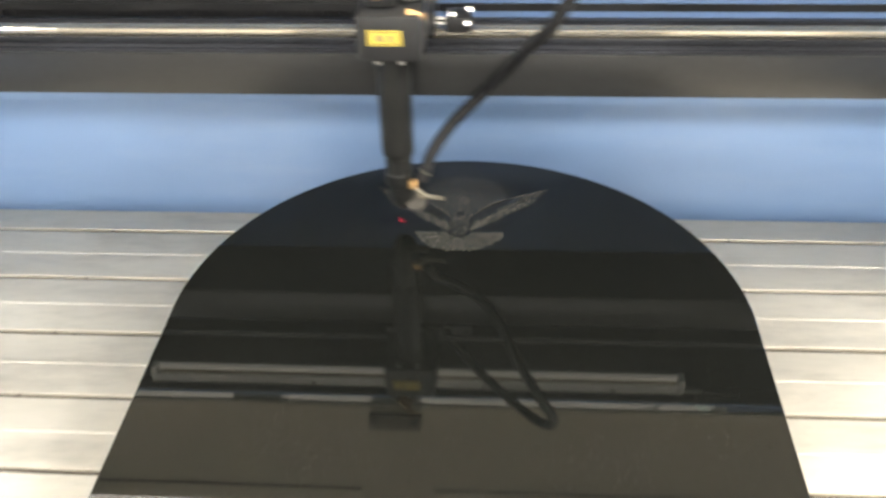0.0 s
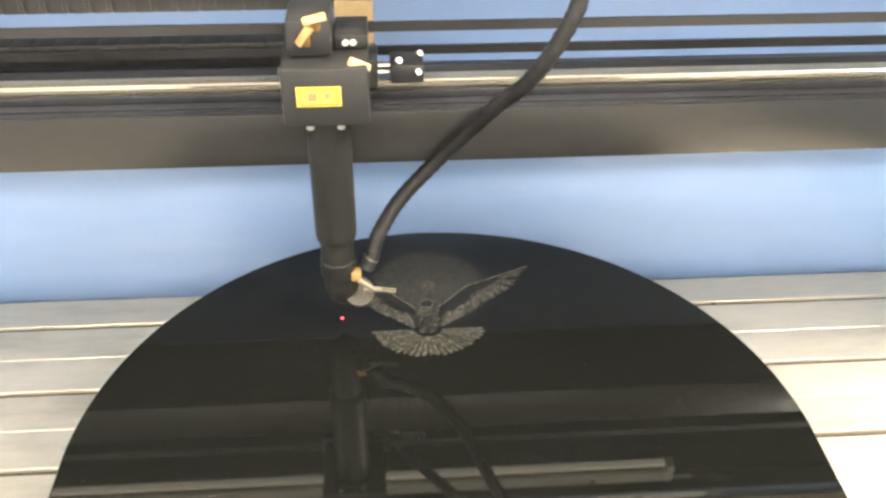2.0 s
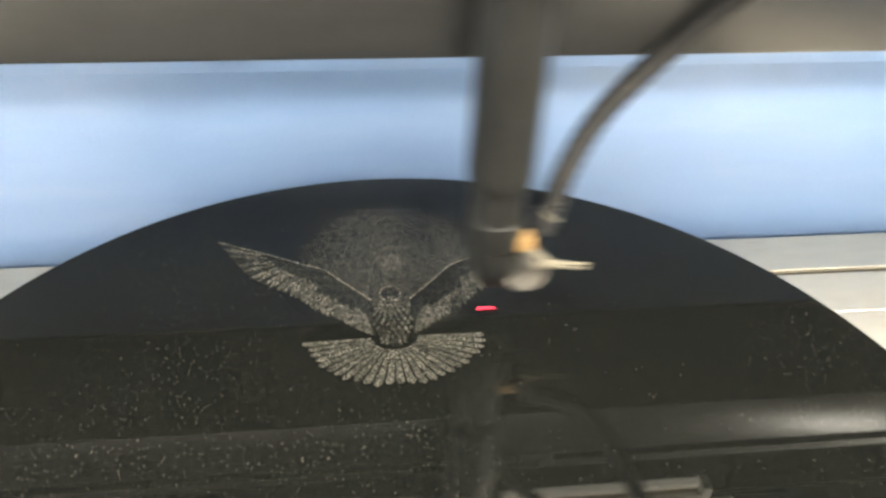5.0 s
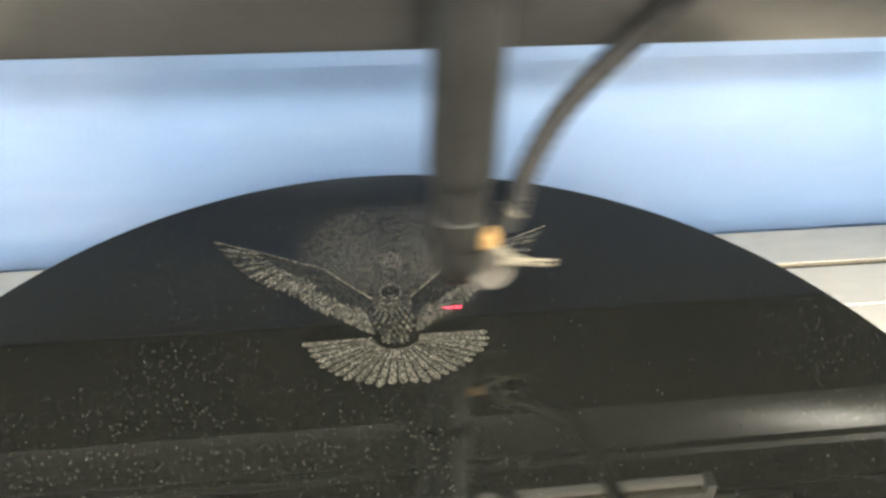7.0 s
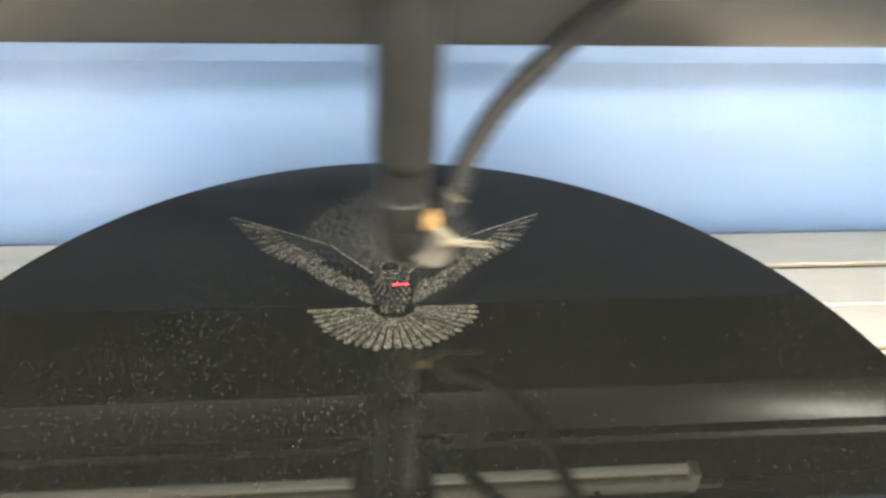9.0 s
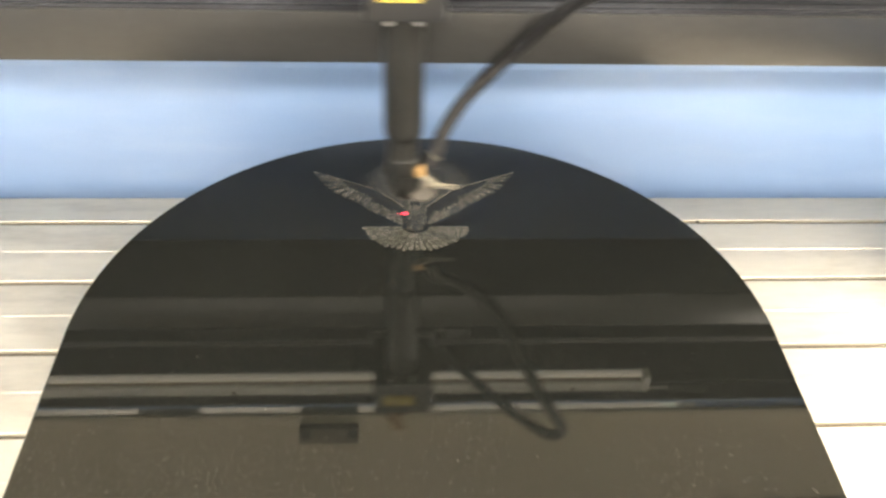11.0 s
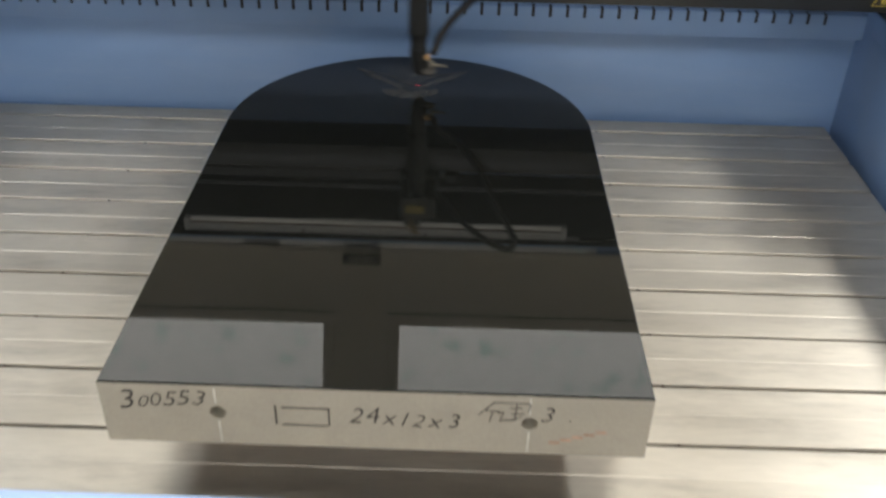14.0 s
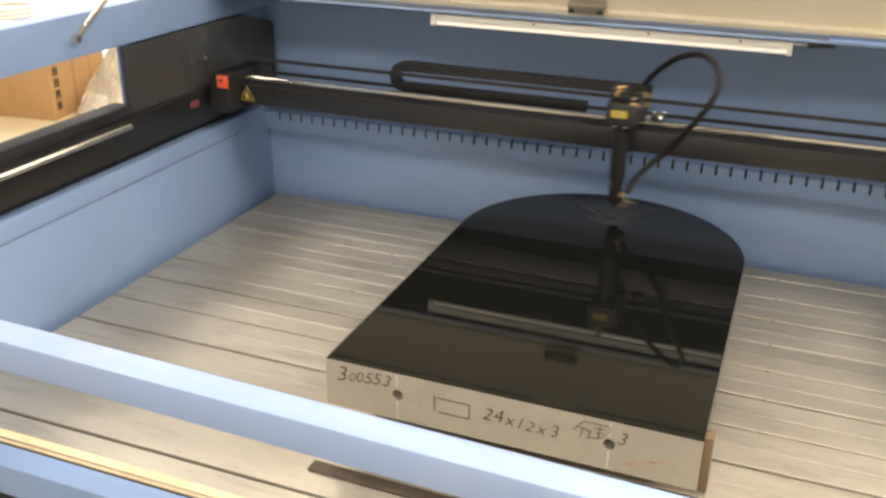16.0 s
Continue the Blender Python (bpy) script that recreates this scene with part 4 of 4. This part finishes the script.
# ---- the laser head ----
HEAD_Y = 0.707
head = thing("laser_carriage", "black laser carriage with brass screws sliding along the gantry", "laser carriage", (0, 0, 0))


def hpart(name, bm, material, label="", parent=None):
    ob = new(name, mesh_of(bm, name, material))
    ob.parent = parent or head
    return tagged(ob, label=label)


bm = B()
box(bm, -0.028, 0.030, 0.682, 0.748, 0.3595, 0.402, 0.003)
box(bm, -0.024, 0.007, 0.698, 0.746, 0.402, 0.428, 0.006)
box(bm, 0.0075, 0.030, 0.712, 0.746, 0.4022, 0.4120, 0.0015)
hpart("mirror_housing", bm, BLACK, "black mirror housing")
hpart("rail_slider", box(B(), -0.032, 0.036, 0.7485, 0.7785, 0.3540, 0.378, 0.002), BLACKAN)
lab = hpart("yellow_label", box(B(), -0.0180, 0.0115, 0.6812, 0.6818, 0.3755, 0.3895, 0.0), YELLOW, "small yellow printed warning label")
bm = B()
for x0, x1, z0, z1 in ((-0.0160, 0.0095, 0.3877, 0.3883), (-0.0160, 0.0095, 0.3767, 0.3773), (-0.0160, -0.0154, 0.3773, 0.3877), (0.0089, 0.0095, 0.3773, 0.3877)):
    box(bm, x0, x1, 0.6809, 0.68115, z0, z1)
hpart("label_border", bm, INK, parent=lab)
bm = B()
for x0, x1, z0, z1 in ((-0.0105, -0.0045, 0.3795, 0.3855), (-0.0015, 0.0062, 0.3795, 0.3803), (0.0005, 0.0042, 0.3812, 0.3850)):
    box(bm, x0, x1, 0.6809, 0.68115, z0, z1)
hpart("label_mark", bm, TAN, parent=lab)
tube = hpart("lens_tube", turned(B(), 0, HEAD_Y, [(0.3590, 0.0157), (0.258, 0.0157), (0.252, 0.0150), (0.249, 0.0125)]), TUBEBLACK, "black anodised lens tube")
hpart("tube_collar", turned(B(), 0, HEAD_Y, [(0.2490, 0.0128), (0.232, 0.0128), (0.2312, 0.0139), (0.218, 0.0139), (0.216, 0.0132)]), TUBEBLACK, parent=tube)
hpart("nozzle", turned(B(), 0.002, HEAD_Y, [(0.2158, 0.0138), (0.204, 0.0136), (0.194, 0.0100), (0.188, 0.0045)]), TUBEBLACK, "dark nozzle cone", tube)
for x in (-0.011, 0.010):
    hpart("clamp_screw", rod(B(), (x, 0.688, 0.3594), (x, 0.688, 0.3555), 0.0028, seg=10), STEEL)
for i, (x, y, z) in enumerate(((-0.010, 0.690, 0.4220), (-0.003, 0.690, 0.4330), (0.024, 0.690, 0.4010))):
    k = hpart("adjusting_screw", rod(B(), (x, y + 0.010, z - 0.010), (x, y, z), 0.0030, seg=10), BRASS, "brass wing screw")
    bm = B()
    for a in (125 + 40 * i,):
        b2 = B()
        box(b2, -0.0078, 0.0078, -0.0020, 0.0020, -0.0030, 0.0030, 0.0016)
        b2.transform(Matrix.Translation((x, y - 0.001, z)) @ pose(0, 0, 0, 35, a, 0))
        me = bpy.data.meshes.new("tmp")
        b2.to_mesh(me), b2.free()
        bm.from_mesh(me)
        bpy.data.meshes.remove(me)
    hpart("wing", bm, BRASS, parent=k)
for x in (0.0145, 0.0195):
    hpart("mirror_screw", rod(B(), (x, 0.7115, 0.4065), (x + 0.0008, 0.7085, 0.4085), 0.0021, seg=10), STEEL)
hpart("side_screw", rod(B(), (-0.0282, 0.700, 0.393), (-0.0300, 0.699, 0.393), 0.0026, seg=10), STEEL)
hpart("chain_bracket", box(B(), 0.004, 0.034, 0.8125, 0.8172, 0.366, 0.3965, 0.001), TAN, "tan bracket that carries the cable chain")
hpart("bracket_foot", box(B(), 0.004, 0.034, 0.7788, 0.8123, 0.3665, 0.3715, 0.001), TAN)
blk = hpart("limit_block", box(B(), 0.045, 0.070, 0.754, 0.780, 0.3552, 0.3700, 0.002), BLACK, "small black block on two steel pins")
for y in (0.760, 0.771):
    hpart("pin", rod(B(), (0.0355, y, 0.3625), (0.0455, y, 0.3625), 0.0016, seg=8), STEEL, parent=blk)
for x, y, z in ((0.050, 0.760, 0.3698), (0.066, 0.772, 0.3698), (0.064, 0.7542, 0.3630)):
    hpart("screw", rod(B(), (x, y, z), (x + 0.002, y - 0.003, z + 0.003), 0.0024, seg=8), POLISHED, parent=blk)
elb = B()
box(elb, 0.010, 0.0175, 0.695, 0.705, 0.216, 0.2235, 0.0015)
hpart("brass_elbow", elb, BRASS, "brass air elbow", tube)
hpart("flange", rod(B(), (0.0155, 0.7040, 0.1985), (0.0155, 0.7003, 0.2027), 0.0116, seg=28), FLANGE, "round dull nickel flange", tube)
hpart("fitting_arm", rod(B(), (0.0150, 0.6965, 0.2170), (0.0275, 0.6945, 0.2085), 0.0022, 0.0018, seg=10), NICKEL, parent=tube)
fit = hpart("air_fitting", rod(B(), (0.0195, 0.6965, 0.2075), (0.033, 0.6945, 0.2085), 0.0025, 0.0021, seg=12), NICKEL, "steel air fitting with two pins", tube)
fit.parent = tube
for dz in (-0.0013, 0.0013):
    hpart("pin", rod(B(), (0.031, 0.6948, 0.2083 + dz), (0.0440, 0.6925, 0.2083 + dz), 0.0008, seg=8), NICKEL, parent=tube)
HOSE = [(0.0215, 0.705, 0.2215), (0.0265, 0.7075, 0.232), (0.032, 0.714, 0.247), (0.050, 0.730, 0.269), (0.078, 0.738, 0.297), (0.104, 0.730, 0.330), (0.122, 0.711, 0.360), (0.138, 0.694, 0.384),
        (0.155, 0.689, 0.414), (0.168, 0.694, 0.447), (0.160, 0.715, 0.479), (0.128, 0.755, 0.4915), (0.084, 0.793, 0.4770), (0.050, 0.815, 0.450), (0.027, 0.828, 0.425), (0.016, 0.833, 0.407)]
hose = hpart("air_hose", swept(B(), smooth_path(HOSE, 10), 0.0056, 14, 0.10), RUBBER, "black spiral-wrapped hose and cable loop")
hpart("hose_ring", rod(B(), (0.0252, 0.7069, 0.2296), (0.0258, 0.7072, 0.2305), 0.0066, seg=16), NICKEL, parent=hose)
spot = hpart("laser_spot", turned(B(), 0.0, HEAD_Y, [(ZT + 0.0009, 0.0005), (ZT + 0.00085, 0.0009), (ZT + 0.0008, 0.0009)], 12), LASER, "red glowing laser spot")

# ---- the cable chain ----
chain = thing("cable_chain", "black plastic cable chain looped above the gantry", "cable chain", (0, 0, 0.347))
CH_Y, CH_LO, CH_HI, CH_T = 0.8335, 0.3505, 0.3965, 0.020
LINK = 0.0165


def link_mesh(name):
    bm = B()
    box(bm, 0.0003, LINK - 0.0003, CH_Y - 0.011, CH_Y + 0.011, -CH_T / 2, CH_T / 2, 0.0015)
    box(bm, 0.004, LINK - 0.004, CH_Y - 0.0116, CH_Y + 0.0116, -CH_T / 2 + 0.003, CH_T / 2 - 0.003)
    return mesh_of(bm, name, BLACK)


LINKS = link_mesh("link")


def chain_run(name, x0, n, z):
    """A straight run of links that starts at x0."""
    run = part(name, box(B(), x0, x0 + n * LINK, CH_Y - 0.0104, CH_Y + 0.0104, z - 0.0092 - 0.347, z + 0.0092 - 0.347), BLACK, chain)
    for i in range(n):
        ob = new("link", LINKS)
        ob.parent = run
        ob.location = (x0 + i * LINK, 0, z - 0.347)
    return run


chain_run("lower_run", -0.4705, 23, CH_LO)
top_run = chain_run("upper_run", -0.462, 30, CH_HI)
loop = part("loop", box(B(), -0.5, -0.495, CH_Y - 0.006, CH_Y + 0.006, CH_LO - 0.352, CH_LO - 0.347), BLACK, chain)
RAD = (CH_HI - CH_LO) / 2
for i in range(8):
    a = math.pi / 2 + math.pi * i / 7
    ob = new("link", LINKS)
    ob.parent = loop
    ob.matrix_basis = Matrix.Translation((-0.5 + RAD * math.cos(a), 0, (CH_HI + CH_LO) / 2 - 0.347 + RAD * math.sin(a))) @ pose(0, 0, 0, 0, -math.degrees(a) - 90 + 180, 0) @ Matrix.Translation((-LINK / 2, 0, 0))
for zz in (CH_LO, CH_HI):
    for i in range(-1, 4):
        ob = new("link", LINKS)
        ob.parent = loop
        ob.matrix_basis = Matrix.LocRotScale((-0.482 + i * LINK, -CH_Y * 0.03, zz - 0.347), None, (1, 1.03, 1.04))

# ---- beside the machine ----
bench = thing("low_bench", "low cream-topped bench beside the machine", "bench", (-3.0, 2.2, FLOOR))
part("bench_top", box(B(), -1.3, 1.1, -1.4, 1.6, 0.42, 0.46, 0.004), surf("cream_board", (0.68, 0.56, 0.36), 0.6, scales=(3, 80), var=0.08), bench)
for sx in (-1.2, 1.0):
    for sy in (-1.3, 1.5):
        part("leg", box(B(), sx - 0.03, sx + 0.03, sy - 0.03, sy + 0.03, 0.0, 0.4195), WOOD, bench)


def carton():
    c = thing("cardboard_box", "brown cardboard carton with dark printed marks", "box", (-2.958, 2.327, FLOOR + 0.4605))
    c.rotation_euler.z = radians(8)
    part("carton_body", box(B(), -0.9, 0.0, 0.0, 0.46, 0, 0.31, 0.004), CARDBOARD, c)
    part("packing_tape", box(B(), -0.905, 0.002, 0.2, 0.26, 0.3105, 0.3115), TAPE, c)
    for i in range(4):
        bm = B()
        z = 0.045 + i * 0.055
        for y0, y1, z0, z1 in ((0, 0.036, 0, 0.007), (0, 0.036, 0.031, 0.038), (0, 0.007, 0, 0.038), (0.029, 0.036, 0, 0.038), (0.013, 0.024, 0.011, 0.028)):
            box(bm, 0.0003, 0.0018, 0.03 + y0, 0.03 + y1, z + z0, z + z1)
        part("printed_mark", bm, INK, c)
    for y in (0.185, 0.325):
        part("fold_crease", box(B(), 0.0002, 0.0012, y, y + 0.007, 0.004, 0.306), FOLD, c)


carton()
bag = B()
RINGS, SPOKES = 14, 44
rows = []
for i in range(RINGS + 1):
    h = i / RINGS
    row = []
    for j in range(SPOKES):
        a = 2 * math.pi * j / SPOKES
        fold = 1 + 0.20 * noise.noise(Vector((2.2 * math.cos(a), 2.2 * math.sin(a), 1.5 * h))) + 0.10 * noise.noise(Vector((5 * math.cos(a), 5 * math.sin(a), 6 * h)))
        r = (0.19 * (1 - h) ** 0.85 + 0.022) * fold
        row.append(bag.verts.new((r * math.cos(a) + 0.03 * h, r * math.sin(a) + 0.05 * h, 0.36 * h)))
    rows.append(row)
for p, q in zip(rows, rows[1:]):
    for j in range(SPOKES):
        bag.faces.new((p[j - 1], p[j], q[j], q[j - 1]))
bag.faces.new(rows[0][::-1]), bag.faces.new(rows[-1])
m = surf("crumpled_clear_plastic", (0.80, 0.73, 0.60), 0.22, scales=(14, 60), var=0.25, bump=1.0)
m.node_tree.nodes["Principled BSDF"].inputs["Transmission Weight"].default_value = 0.65
bagob = solid("plastic_bag", bag, m, "crumpled translucent plastic bag on the bench", "bag")
bagob.location = (-2.770, 2.560, FLOOR + 0.4605)
tb = thing("work_table", "wide white work table in the daylight", "table", (-4.55, 4.7, FLOOR))
part("tabletop", box(B(), -1.35, 1.35, -1.3, 1.3, 0.46, 0.50, 0.004), TABLEWHITE, tb)
for sx in (-1.28, 1.28):
    for sy in (-1.22, 1.22):
        part("leg", box(B(), sx - 0.025, sx + 0.025, sy - 0.025, sy + 0.025, 0.0, 0.4595), STEEL, tb)
roll = thing("cable_coil", "pale cable coil lying on the white table", "coil", (-5.09, 4.24, FLOOR + 0.5005))
roll.scale = (1.7, 1.7, 1.5)
bm = B()
for i in range(3):
    rr = 0.09
    swept(bm, [Vector((rr * math.cos(a), rr * math.sin(a), 0.012 + 0.02 * i)) for a in [6.28 * k / 40 for k in range(41)]], 0.011, 8)
part("winding", bm, surf("pale_cable", (0.72, 0.69, 0.62), 0.5), roll)


# ---- what moves ----
# small leads and lags of the scan, in turns
LAG = [(0.0, -0.019), (0.5, 0.006), (1.0, -0.011), (1.5, -0.01), (2.0, -0.007), (2.5, -0.001), (3.0, -0.014), (3.5, -0.026), (6.0, 0.001), (6.5, -0.012), (7.0, 0.002), (7.5, -0.003), (8.0, 0.004), (8.5, -0.007),
       (11.0, 0.017), (11.5, 0.001), (12.0, -0.0), (12.5, -0.019), (13.0, -0.014), (13.5, -0.021), (14.0, -0.014), (14.5, -0.013), (15.0, 0.022), (15.5, -0.036), (16.0, -0.012)]


def sweep(t):
    """Where the carriage stands along the gantry: it scans to and fro at a steady pace and turns quickly."""
    if t < 5.8:
        ph = 0.83 + t / 0.6815
    elif t < 10.8:
        ph = 9.34 + (t - 5.8) / 0.684
    else:
        ph = 16.65 + (t - 10.8) / 0.6635
    ph += float(np.interp(t, [a for a, b in LAG], [b for a, b in LAG]))
    k = 0.97
    return -0.0028 + 0.0695 * math.asin(k * math.sin(2 * math.pi * ph)) / math.asin(k)


def motions():
    times = [i / 30 for i in range(0, 481)]
    walk(head, [(t, pose(sweep(t), 0, 0)) for t in times])
    walk(top_run, [(t, pose(sweep(t), 0, 0)) for t in times])
    walk(loop, [(t, pose(sweep(t) / 2, 0, 0)) for t in times])


motions()
